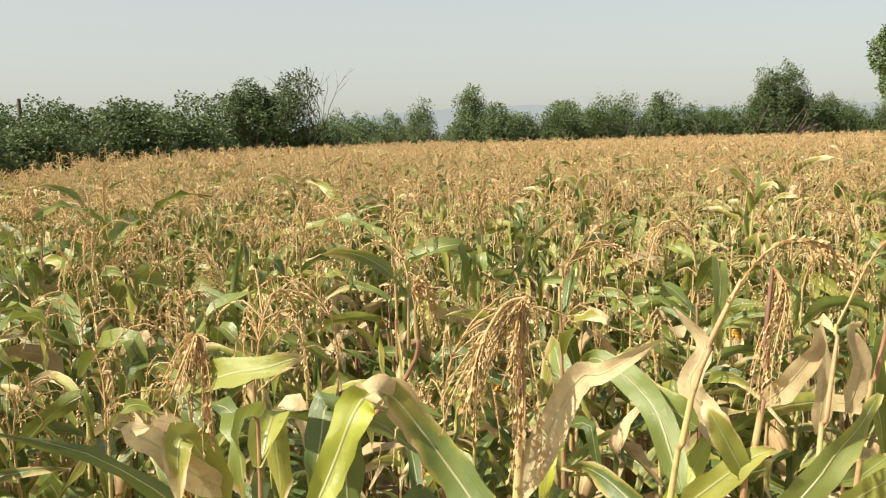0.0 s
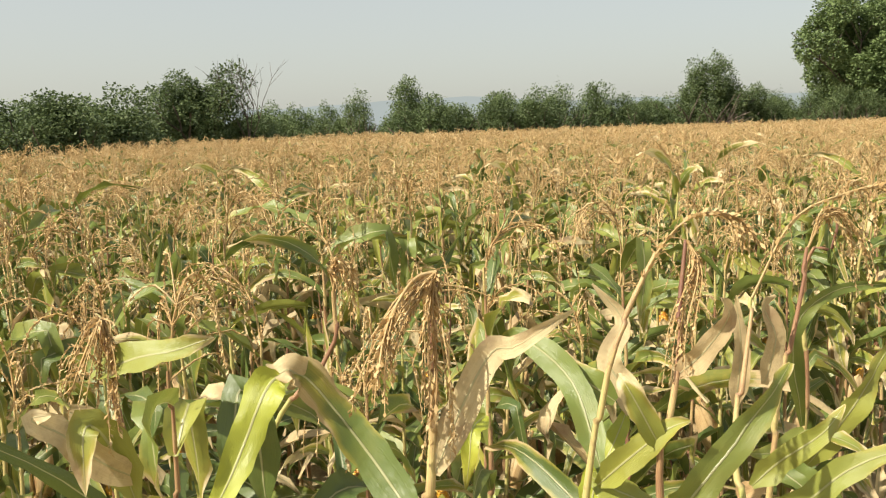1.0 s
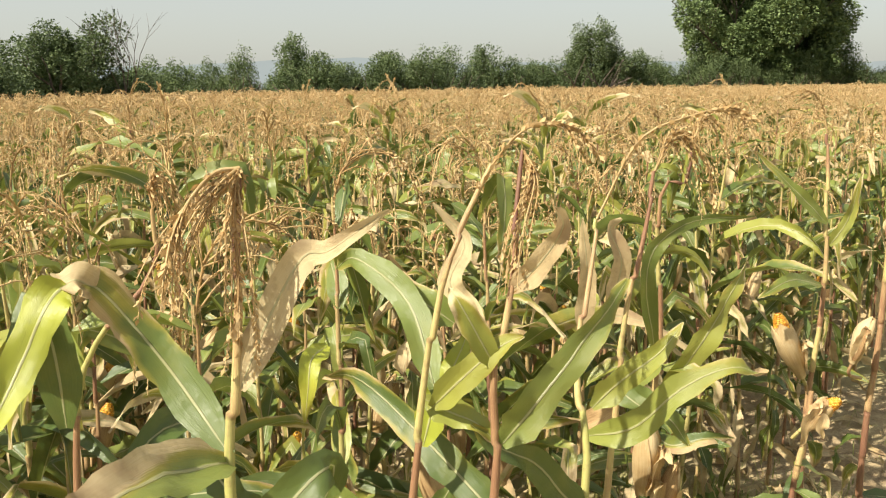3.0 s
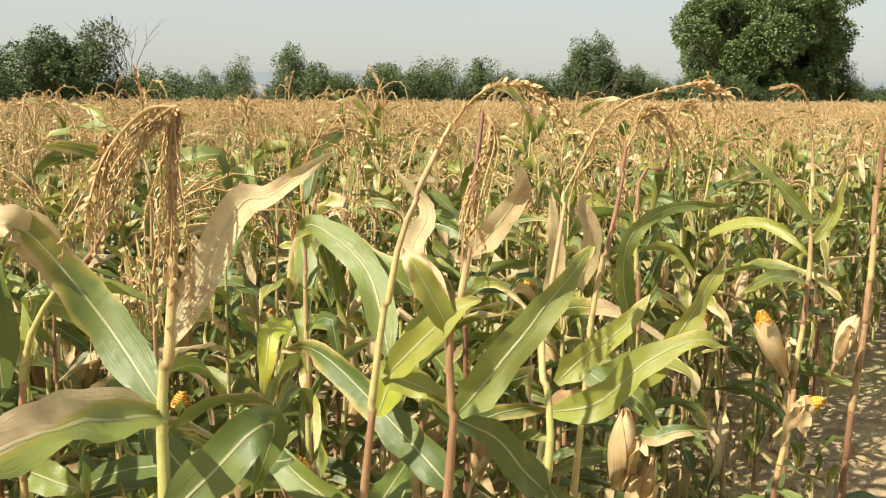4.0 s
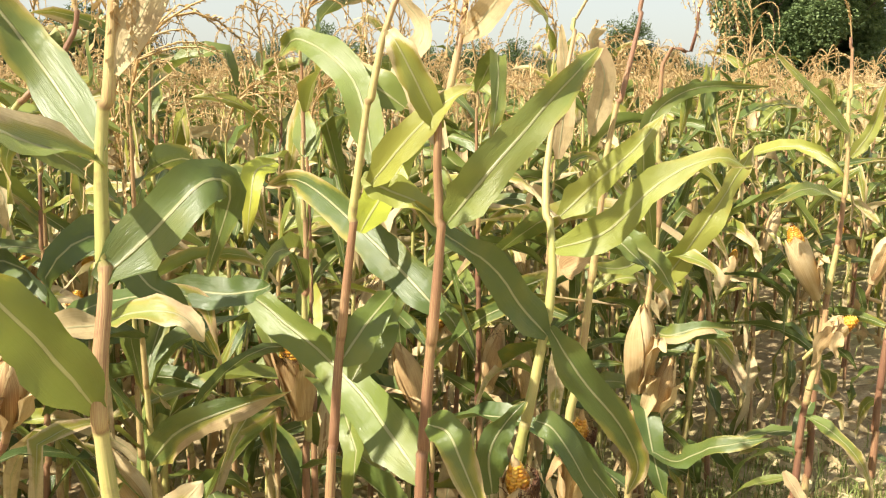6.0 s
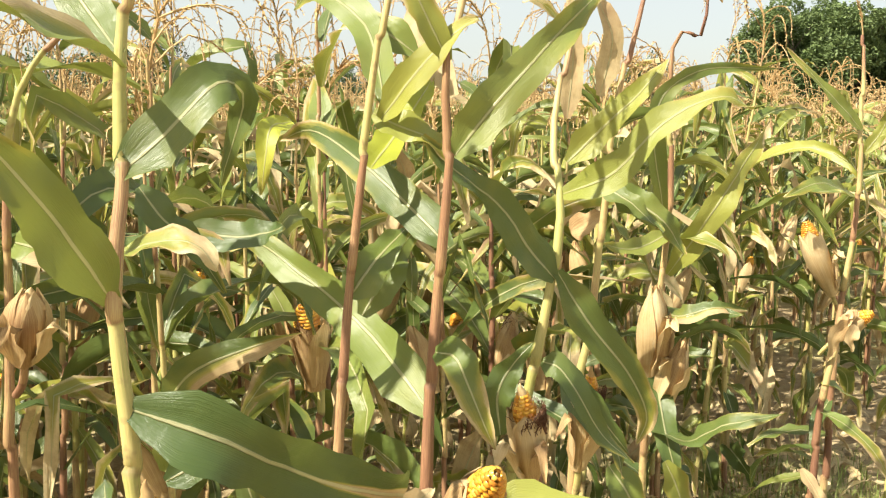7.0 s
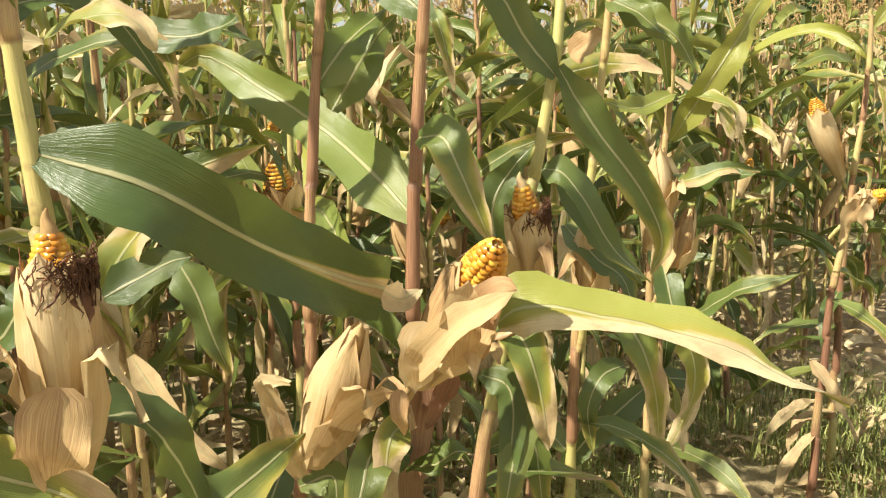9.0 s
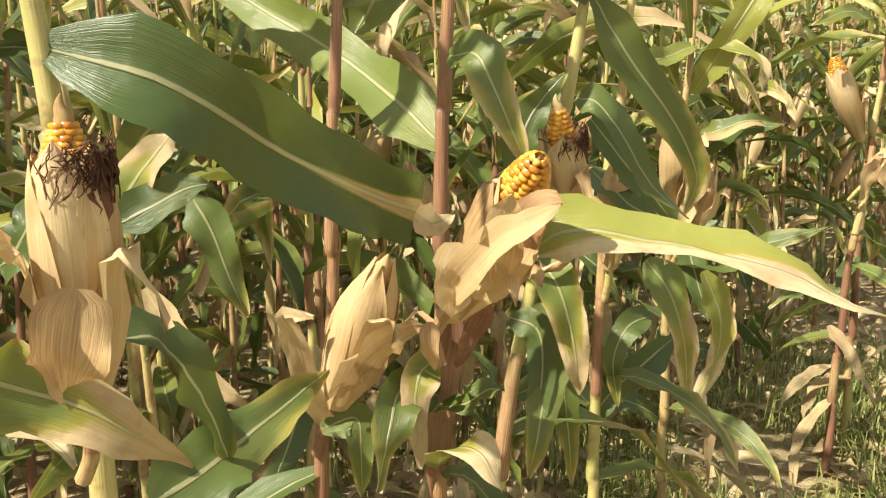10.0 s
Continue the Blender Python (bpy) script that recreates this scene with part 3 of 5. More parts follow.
def grown_plant(seed):
    """A whole maize plant at the origin with its parts."""
    rnd = random.Random(seed)
    top = rnd.uniform(1.68, 1.86)
    e = new("maize_plant")
    tagged(e, PLANT_LABELS[seed % 4], "maize plant", "maize plants of the field")
    bend = rnd.uniform(-0.05, 0.05)
    pts = [Vector((0, 0, -0.02)), Vector((bend * 0.3, 0, top * 0.4)), Vector((bend, bend * 0.5, top * 0.8)), Vector((bend * 1.2, bend, top))]
    ob_of("stalk", stalk_shape(pts, rnd.uniform(0.0095, 0.0125), 0.003, 0.17, 6).mesh("stalk", STALK), e)
    for h, a, length, width, mat, rise, droop, kink in leaf_plan(rnd, top):
        s = Shape()
        line = grown_leaf(rnd, h, a, length, rise, droop, kink)
        k = h / top
        line = [p + Vector((bend * k, bend * k * 0.6, 0)) for p in line]
        ribbon(s, line, width, UP, 4, False, 0.2, rnd.uniform(0.2, 1.0), rnd, 0, 3.2)
        ob_of("leaf", s.mesh("leaf", BLADES[mat]), e, BLADE_LABELS[mat] if mat else "")
    s = Shape()
    grown_tassel(s, rnd, Vector(pts[-1]) - Vector((0, 0, 0.02)), rnd.randint(9, 13), 9, True, 0.0020)
    ob_of("tassel", s.mesh("tassel", TASSEL), e, "straw-coloured dry tassel")
    if seed % 8:
        r = rnd.uniform(0.028, 0.038)
        fr = axis_frame(grown_ear_line(rnd, rnd.uniform(0.75, 1.1)), 12)
        core = Shape()
        tube(core, [f[0] for f in fr], [r * 0.7 * math.sqrt(max(0.03, 1 - (i / 12) ** 5)) for i in range(13)], 7)
        root = ob_of("ear", core.mesh("ear", TASSEL), e, "maize ear in dry tan husk")
        openness = rnd.choice((1.0, 1.0, 1.0, 1.0, 0.86))
        for i in range(5):
            s = Shape()
            husk_sheet(s, fr, r * (1 + 0.04 * i), i * 2.5, rnd.uniform(0.9, 1.2), openness * rnd.uniform(0.93, 1.0), (0.5 if openness < 1 else -0.5) * r, rnd)
            ob_of("husk_leaf", s.mesh("husk_leaf", HUSK), root)
        if openness < 1:
            ob_of("bare_cob", cob_shape(fr, r, 0.76, 1.0, 10).mesh("bare_cob", KERNEL), root)
        ob_of("silk", silk_shape(fr, r, openness - 0.06, 22, rnd).mesh("silk", SILK), root)
    return e


def field_shape(seed, leaves, seg, tassels, grain, cols, thick):
    """One plant of the joined far field, as a single shape with material slots."""
    rnd = random.Random(seed)
    top = rnd.uniform(1.68, 1.86)
    s = Shape()
    low = 0.1 if leaves > 9 else 0.8
    tube(s, [Vector((0, 0, low)), Vector((0.01, 0, top * 0.75)), Vector((0, 0.01, top))], [0.011, 0.009, 0.005], 4, mat=5)
    plan = leaf_plan(rnd, top)[-leaves:]
    for h, a, length, width, mat, rise, droop, kink in plan:
        line = grown_leaf(rnd, h, a, length, rise, droop, kink)
        line = [line[round(i * 9 / seg)] for i in range(seg + 1)]
        ribbon(s, line, width, UP, cols, False, 0.18, rnd.uniform(0.2, 1.0), rnd, mat, 3.0)
    grown_tassel(s, rnd, Vector((0, 0.01, top - 0.02)), tassels, 6 if grain else 4, grain, thick, 6)
    if leaves > 9 and seed % 4:
        fr = axis_frame(grown_ear_line(rnd, rnd.uniform(0.78, 1.05)), 6)
        tube(s, [f[0] for f in fr], [0.03 * k for k in (0.4, 0.9, 1.0, 1.0, 0.85, 0.5, 0.1)], 6, mat=7)
    return s


def joined(name, label, spots, variants):
    """All plants of one stretch of the far field in one mesh."""
    arrays = [(np.array(s.v), np.array(s.f), np.array(s.uv), np.array(s.m)) for s in variants]
    V, F, U, M, off = [], [], [], [], 0
    for k, (x, y, turn, size) in enumerate(spots):
        v, f, u, m = arrays[k % len(arrays)]
        c, sn = math.cos(turn), math.sin(turn)
        q = np.stack([(v[:, 0] * c - v[:, 1] * sn) * size + x, (v[:, 0] * sn + v[:, 1] * c) * size + y, v[:, 2] * size], 1)
        V.append(q), F.append(f + off), U.append(u), M.append(m)
        off += len(v)
    V, F, U, M = np.concatenate(V), np.concatenate(F), np.concatenate(U), np.concatenate(M)
    me = bpy.data.meshes.new(name)
    me.vertices.add(len(V))
    me.vertices.foreach_set("co", V.astype(np.float32).ravel())
    me.loops.add(F.size)
    me.loops.foreach_set("vertex_index", F.astype(np.int32).ravel())
    me.polygons.add(len(F))
    me.polygons.foreach_set("loop_start", np.arange(0, F.size, 4, dtype=np.int32))
    for m in (*BLADES, STALK, TASSEL, HUSK):
        me.materials.append(m)
    me.polygons.foreach_set("material_index", M.astype(np.int32))
    me.polygons.foreach_set("use_smooth", np.ones(len(F), bool))
    me.uv_layers.new(name="UVMap").data.foreach_set("uv", U[F.ravel()].astype(np.float32).ravel())
    me.update(calc_edges=True)
    return tagged(new(name, me), label, "maize field", kind="stuff")


# ---- ground ----
def ground():
    """One sheet to the horizon, finer and clodded near the walk."""
    ticks = [-4000, -900, -250, -80, -30, -12, -6] + [-3 + 0.125 * i for i in range(65)] + [6, 8, 12, 20, 40, 70, 120, 300, 900, 4000]
    s = Shape()
    rows, uvs = [], []
    for y in ticks:
        row = []
        for x in ticks:
            near = max(0.0, 1 - max(abs(x - 1), abs(y - 1.5)) / 4.2)
            z = near ** 0.5 * (0.035 * noise.noise((x * 1.7, y * 1.7, 0)) + 0.022 * noise.noise((x * 6, y * 6, 3))) if near > 0 else 0
            row.append((x, y, z))
        rows.append(row)
        uvs.append([(x, y) for x in ticks])
    s.grid(rows, uvs)
    tagged(new("ground", s.mesh("ground", SOIL)), "dry brown clodded field soil", "ground", kind="structure")


ground()


def ridge():
    s = Shape()
    top, bottom = [], []
    for i in range(121):
        x = -4200 + 70 * i
        z = 84 + 30 * noise.noise((x * 0.0012, 5, 0)) + 14 * noise.noise((x * 0.005, 9, 0))
        y = 3000 - 0.00002 * x * x
        top.append((x, y, max(20, z)))
        bottom.append((x, y - 400, -5))
    s.grid([bottom, top], [[(0, 0)] * 121, [(0, 1)] * 121])
    tagged(new("backdrop", s.mesh("backdrop", RIDGE)), "faint blue-grey mountain ridge, its haze put in as a glow", "mountains", kind="structure")


ridge()


# ---- trees ----
def limb(s, rnd, p, d, length, r, depth, ends, spread):
    pts = [p]
    for i in range(4):
        d = (d + Vector((rnd.uniform(-1, 1), rnd.uniform(-1, 1), rnd.uniform(-0.5, 0.9))) * 0.22).normalized()
        pts.append(pts[-1] + d * length / 4)
    tube(s, pts, [r * (1 - 0.13 * i) for i in range(5)], 5 if depth else 3)
    if depth == 0:
        ends.append(pts[-1])
        ends.append(pts[2])
        return
    for i in range(3 if depth > 1 else 4):
        a = rnd.uniform(0, 6.28)
        nd = (d + (Vector((math.cos(a), math.sin(a), rnd.uniform(-0.2, 0.7)))) * spread).normalized()
        limb(s, rnd, pts[rnd.choice((3, 4, 4))], nd, length * rnd.uniform(0.6, 0.85), r * 0.55, depth - 1, ends, spread)


def crown_shape(rnd, ends, centre, radii, count, leaf, clump, tall):
    """Many single leaves on the outside of uneven clumps, which crowd round the limb ends and the crown's edge. tall: how upright the clumps are."""
    V, F, U = [], [], []
    c = Vector(centre)
    radii = [max(0.3 * q, q - 0.75 * clump * k) for q, k in zip(radii, (1, 1, tall))]
    lobes = [(e, clump * rnd.uniform(0.5, 0.9)) for e in ends[::2]]
    want = max(16, int(5.5 * (radii[0] / clump) * (radii[2] / clump)))
    for _ in range(want):
        v = Vector((rnd.gauss(0, 1), rnd.gauss(0, 1), rnd.gauss(0, 1))).normalized()
        k = rnd.uniform(0.45, 0.92)
        bump = 1.0 + 0.3 * noise.noise(v * 1.8 + c)
        lobes.append((c + Vector((v.x * radii[0], v.y * radii[1], v.z * radii[2])) * k * bump, clump * rnd.uniform(0.55, 1.15)))
    weight = [r * r for _, r in lobes]
    for e, r in rnd.choices(lobes, weight, k=int(count * 3.2)):
        v = Vector((rnd.gauss(0, 1), rnd.gauss(0, 1), rnd.gauss(0.25, 1))).normalized()
        k = rnd.uniform(0.5, 1.0) ** 0.5 * (1 + 0.55 * noise.noise(v * 3.0 + e)) + abs(rnd.gauss(0, 0.05))
        p = e + Vector((v.x, v.y, v.z * tall)) * r * k
        a = (v * 0.7 + Vector((rnd.uniform(-1, 1), rnd.uniform(-1, 1), rnd.uniform(-0.9, 0.4 * tall)))).normalized()
        b = a.cross(Vector((rnd.uniform(-1, 1), rnd.uniform(-1, 1), 1.2))).normalized()
        l, w = leaf * rnd.uniform(0.55, 1.0), leaf * rnd.uniform(0.22, 0.36)
        n = len(V)
        V += [tuple(p), tuple(p + a * l * 0.5 + b * w), tuple(p + a * l), tuple(p + a * l * 0.5 - b * w)]
        U += [(0.5, 0), (0, 0.5), (0.5, 1), (1, 0.5)]
        F.append((n, n + 1, n + 2, n + 3))
    s = Shape()
    s.v, s.f, s.uv, s.m = V, F, U, [0] * len(F)
    return s


def tree(name, label, x, y, height, width, stem, count, leaf, mat, seed, category="tree", group="", depth=2, clump=None, stems=1, tall=1.0):
    rnd = random.Random(seed)
    e = new(name)
    e.location = (x, y, 0)
    tagged(e, label, category, group)
    ends = []
    r = 0.022 * height + 0.02
    for k in range(stems):
        s, tips = Shape(), []
        off = Vector((rnd.uniform(-1, 1), rnd.uniform(-1, 1), 0)) * (0.25 * width if stems > 1 else 0)
        up = Vector((rnd.uniform(-0.15, 0.15), rnd.uniform(-0.15, 0.15), 1))
        tube(s, [off + Vector((0, 0, -0.1)), off + up * stem * 0.5, off + up * stem], [r * 1.25, r, r * 0.95], 8)
        ob_of("trunk", s.mesh("trunk", BARK), e)
        s = Shape()
        for i in range(4):
            a = i * 1.57 + rnd.uniform(-0.4, 0.4)
            d = Vector((math.cos(a) * 0.8, math.sin(a) * 0.8, rnd.uniform(0.5, 1.1))).normalized()
            limb(s, rnd, off + up * stem * rnd.uniform(0.85, 1.0), d, (height - stem) * 0.42, r * 0.6, depth - 1, tips, 0.8)
        ob_of("branch", s.mesh("branch", BARK), e)
        ends += tips
    low = stem * 0.75 if height < 8 else -1.2
    mid = (low + height) / 2
    ends = [p for p in ends if p.z < height * 0.97 and math.hypot(p.x, p.y) < width * 0.56]
    crown = crown_shape(rnd, ends, (0, 0, mid), (width / 2, width / 2, (height - low) / 2), count, leaf, clump or width * 0.16, tall)
    ob_of("crown", crown.mesh("crown", mat, smooth=False), e)
    return e


# orchard beside the field
fruit = "dark green orchard tree with low forked trunk"
kinds = [tree("fruit_tree", fruit, -9.6, 25, 3.6, 3.7, 0.85, 4200, 0.13, ORCHARD, 11, "tree", "orchard trees"),
         tree("fruit_tree", fruit, -7.6, 27.5, 3.9, 3.0, 0.9, 4000, 0.13, ORCHARD, 12, "tree", "orchard trees"),
         tree("fruit_tree", fruit, -9.6, 20.5, 3.4, 3.5, 0.8, 4200, 0.12, ORCHARD, 13, "tree", "orchard trees"),
         tree("fruit_tree", fruit, -8.4, 32.0, 4.0, 3.4, 0.9, 4200, 0.13, ORCHARD, 14, "tree", "orchard trees")]
rnd = random.Random(5)
for i, (x, y) in enumerate([(-9.8, 16.5), (-12.6, 22.5), (-12.4, 18.5), (-12.5, 27.0), (-6.9, 30.5), (-9.9, 29.5), (-7.2, 35.0), (-9.6, 36.0), (-12.4, 32.0), (-15.5, 25.0), (-15.2, 30.5),
                            (-7.6, 39.5), (-10.5, 40.5), (-15.5, 36.5), (-13, 40.5), (-18.5, 30), (-18.5, 36), (-5.6, 45), (-8.6, 45.5), (-12, 46), (-16, 44)]):
    copy_thing(kinds[i % 4], pose(x, y, 0, 0, 0, rnd.uniform(0, 360)) @ Matrix.Scale(rnd.uniform(0.96, 1.16), 4))
big_fruit = tree("fruit_tree", "tall dark green tree standing above the orchard", -4.9, 38.5, 5.6, 4.6, 0.9, 7000, 0.14, ORCHARD, 21, "tree")
copy_thing(kinds[3], pose(-3.1, 41.5, 0, 0, 0, 40) @ Matrix.Scale(0.92, 4))


def bare_tree(x, y, height, seed):
    rnd = random.Random(seed)
    e = new("dead_tree")
    e.location = (x, y, 0)
    tagged(e, "leafless grey dead tree with thin twigs", "tree")
    s = Shape()
    ends = []
    tube(s, [Vector((0, 0, -0.1)), Vector((0.05, 0, 1)), Vector((0.1, 0, 2))], [0.06, 0.05, 0.04], 6)
    ob_of("trunk", s.mesh("trunk", BARK), e)
    s = Shape()
    for i in range(5):
        limb(s, rnd, Vector((0.08, 0, 1.6)), Vector((rnd.uniform(-0.5, 0.7), rnd.uniform(-0.4, 0.4), 1)).normalized(), (height - 1.6) * 0.62, 0.03, 2, ends, 0.45)
    ob_of("branch", s.mesh("branch", BARK), e)


bare_tree(-2.9, 38.2, 4.4, 3)

# hedge and bushes along the far edge
bush = "green bushy tree of the field hedge"
hedge = [tree("bush", bush, -0.9, 44, 3.6, 3.0, 0.3, 3000, 0.13, HEDGE, 31, "bush", "hedge bushes", 2, 0.5, 2, 1.4),
         tree("bush", bush, 6.0, 46, 4.4, 2.9, 0.3, 3000, 0.13, HEDGE, 32, "bush", "hedge bushes", 2, 0.5, 2, 1.4),
         tree("bush", bush, 9.1, 47, 4.3, 2.7, 0.3, 2800, 0.13, HEDGE, 33, "bush", "hedge bushes", 2, 0.5, 2, 1.4),
         tree("bush", bush, 11.4, 47, 4.5, 3.0, 0.3, 3000, 0.13, HEDGE, 34, "bush", "hedge bushes", 2, 0.5, 2, 1.4)]
for i, (x, y, k) in enumerate([(4.2, 46.5, 0.78), (7.6, 48, 0.75), (10.2, 49, 0.72), (13.2, 49, 0.7), (14.6, 50, 0.72), (16.2, 52, 0.84), (18.0, 52, 0.72), (19.6, 53, 0.74), (21.2, 54, 0.76),
                               (23.0, 55, 0.72), (28.2, 56, 0.74), (30.2, 57, 0.66), (32.4, 58, 0.7), (34.4, 56, 0.66), (37.5, 57, 0.62), (46, 58, 0.74), (49.0, 58, 0.72), (52.0, 58, 0.78), (54.5, 58, 0.72), (2.4, 52, 0.66), (0.6, 56, 0.7),
                               (26.4, 55.5, 0.92), (5.0, 50, 0.8), (41, 56, 0.6), (-2.4, 47, 0.82), (57.5, 58, 0.8), (61, 58, 0.8)]):
    copy_thing(hedge[i % 4], pose(x, y, 0, 0, 0, rnd.uniform(0, 360)) @ Matrix.Diagonal((k * 1.2, k * 1.2, k * rnd.uniform(1.15, 1.65), 1)))
for i in range(26):
    copy_thing(hedge[(i * 3 + 1) % 4], pose(1.5 + 2.2 * i + rnd.uniform(-0.6, 0.6), 53 + 0.12 * i + rnd.uniform(0, 2), 0, 0, 0, rnd.uniform(0, 360)) @ Matrix.Diagonal((0.85, 0.85, rnd.uniform(0.75, 1.1), 1)))
tree("young_tree", "rounded light green young tree in the hedge", 24.4, 55, 6.6, 4.2, 0.5, 8000, 0.14, HEDGE, 41, "tree", "", 2, 0.6, 3, 1.4)
tree("walnut_tree", "very large spreading dark green walnut tree", 41.4, 61, 12.4, 15.2, 1.2, 60000, 0.27, WALNUT, 53, "tree", "", 3, 1.1)
for i in range(16):
    copy_thing(kinds[i % 4], pose(-8 + 5.3 * i + rnd.uniform(-1, 1), 74 + rnd.uniform(0, 8), 0, 0, 0, rnd.uniform(0, 360)) @ Matrix.Scale(rnd.uniform(1.0, 1.25), 4))


def post(x, y, h):
    s = Shape()
    tube(s, [Vector((0, 0, -0.1)), Vector((0, 0, h * 0.5)), Vector((0.02, 0, h))], [0.07, 0.065, 0.06], 8)
    e = tagged(new("post", s.mesh("post", BARK)), "weathered upright wooden post in the orchard", "post")
    e.location = (x, y, 0)


post(-11.5, 30, 3.8)

# ---- the near plants ----
pa = hero("tall maize plant with pale stalk, big leaves and opened ear", 0.0135, 0.0045, [(0.13, 1.13, 0), (0.146, 1.15, 1.029), (0.133, 1.16, 1.257), (0.117, 1.17, 1.44), (0.126, 1.2, 1.573), (0.127, 1.22, 1.699), (0.138, 1.23, 1.816), (0.15, 1.25, 1.987), (0.156, 1.25, 2.058)], True)
blade(pa, LEAF_RIB, 0.088, CAM, [(0.134, 1.16, 1.325), (0.226, 1.13, 1.297), (0.319, 1.17, 1.234), (0.406, 1.22, 1.186), (0.448, 1.25, 1.168)], blunt=True)
blade(pa, LEAF_DRY, 0.035, CAM, [(0.446, 1.25, 1.166), (0.469, 1.27, 1.15), (0.496, 1.3, 1.152)])
blade(pa, LEAF, 0.066, CAM, [(0.116, 1.17, 1.443), (0.079, 1.12, 1.526), (0.039, 1.08, 1.595), (0.013, 1.05, 1.631)])
blade(pa, LEAF_TURN, 0.06, CAM, [(0.127, 1.22, 1.706), (0.068, 1.3, 1.782), (0.023, 1.33, 1.842), (-0.02, 1.33, 1.9), (-0.045, 1.32, 1.917)], blunt=True)
blade(pa, LEAF_DRY, 0.05, CAM, [(-0.03, 1.33, 1.905), (-0.048, 1.32, 1.918), (-0.066, 1.31, 1.912)], blunt=True)
blade(pa, LEAF_LIME, 0.055, CAM, [(-0.058, 1.31, 1.917), (-0.081, 1.3, 1.893), (-0.128, 1.25, 1.795), (-0.172, 1.22, 1.727)])
blade(pa, LEAF_SIDE, 0.078, UPCAM, [(0.127, 1.22, 1.699), (0.053, 1.12, 1.734), (-0.009, 1.02, 1.745), (-0.053, 0.97, 1.733)])
blade(pa, LEAF, 0.062, CAM, [(0.12, 1.2, 1.575), (0.178, 1.2, 1.628), (0.23, 1.2, 1.678), (0.256, 1.24, 1.661), (0.227, 1.28, 1.56)])
blade(pa, LEAF_DRY, 0.045, CAM, [(0.142, 1.22, 1.79), (0.18, 1.235, 1.87), (0.226, 1.243, 1.945), (0.26, 1.235, 1.955), (0.329, 1.2, 2.007)])
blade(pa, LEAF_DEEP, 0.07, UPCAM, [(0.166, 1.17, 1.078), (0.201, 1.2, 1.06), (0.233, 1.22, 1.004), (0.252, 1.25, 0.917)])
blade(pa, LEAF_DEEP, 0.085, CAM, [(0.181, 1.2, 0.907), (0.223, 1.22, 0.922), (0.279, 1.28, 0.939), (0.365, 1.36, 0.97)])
spikes(pa, 7, [(0.156, 1.25, 2.058), (0.142, 1.23, 2.052), (0.1, 1.2, 2.016), (0.067, 1.18, 1.963), (0.06, 1.18, 1.926)])
spikes(pa, 5, [(0.156, 1.25, 2.058), (0.147, 1.23, 2.014), (0.146, 1.2, 1.914), (0.135, 1.2, 1.863)])
ear(pa, "ripe maize ear with torn tan husk and dark silk", [(0.151, 1.1, 1.045), (0.162, 1.045, 1.183), (0.162, 1.04, 1.272)], .0265, peel=.88, silk=True)
blade(pa, HUSK, 0.062, (0.6, -1.0, -0.15), [(0.167, 1.0, 1.163), (0.162, 0.985, 1.121), (0.154, 1.0, 1.085)], what="husk_leaf", label="rounded peeled-back tan husk flap")
pz = hero("short broken maize stalk with one drying leaf", 0.012, 0.008, [(0.03, 0.98, 0), (0.035, 0.98, 0.5), (0.04, 0.985, 1.08)])
blade(pz, LEAF_TURN, 0.062, CAM, [(0.096, 0.985, 1.117), (0.119, 1.0, 1.099), (0.173, 1.0, 1.074), (0.233, 1.02, 1.019)])
pc = hero("reddish maize stalk with half-opened ear and drooping leaves", 0.0135, 0.003, [(0.5, 1.44, 0), (0.508, 1.44, 0.785), (0.512, 1.43, 1.005), (0.519, 1.43, 1.292), (0.536, 1.42, 1.579), (0.536, 1.42, 1.634), (0.532, 1.41, 1.725), (0.556, 1.42, 1.834), (0.578, 1.45, 1.94), (0.601, 1.48, 2.053)])
blade(pc, LEAF, 0.062, CAM, [(0.545, 1.42, 1.594), (0.602, 1.4, 1.671), (0.71, 1.42, 1.785), (0.775, 1.46, 1.84)])
blade(pc, LEAF, 0.08, CAM, [(0.52, 1.43, 1.21), (0.481, 1.5, 1.261), (0.426, 1.62, 1.319), (0.341, 1.72, 1.38), (0.257, 1.8, 1.431), (0.212, 1.84, 1.413)])
blade(pc, LEAF_TURN, 0.05, CAM, [(0.514, 1.38, 1.32), (0.533, 1.34, 1.322), (0.547, 1.32, 1.289), (0.566, 1.31, 1.241), (0.585, 1.31, 1.198)])
blade(pc, LEAF_TURN, 0.066, CAM, [(0.546, 1.45, 1.458), (0.505, 1.5, 1.505), (0.434, 1.6, 1.576), (0.365, 1.72, 1.625), (0.313, 1.8, 1.609)])
blade(pc, LEAF_SIDE, 0.078, (-0.1, -0.75, 0.65), [(0.572, 1.25, 1.122), (0.605, 1.23, 1.145), (0.678, 1.2, 1.132), (0.75, 1.16, 1.118), (0.812, 1.12, 1.101), (0.888, 1.07, 1.058)])
blade(pc, LEAF_DRY, 0.04, CAM, [(0.559, 1.42, 1.842), (0.598, 1.4, 1.886), (0.629, 1.38, 1.945), (0.6, 1.36, 1.98)])
blade(pc, LEAF_TURN, 0.04, CAM, [(0.532, 1.41, 1.725), (0.478, 1.4, 1.824), (0.462, 1.42, 1.854)])
spikes(pc, 8, [(0.601, 1.48, 2.053), (0.611, 1.46, 2.016), (0.579, 1.44, 1.941), (0.565, 1.42, 1.867)])
ear(pc, "opened maize ear with yellow kernels and pale husk", [(0.493, 1.31, 1.041), (0.528, 1.23, 1.146), (0.548, 1.16, 1.226)], .030, peel=.82, silk=False)
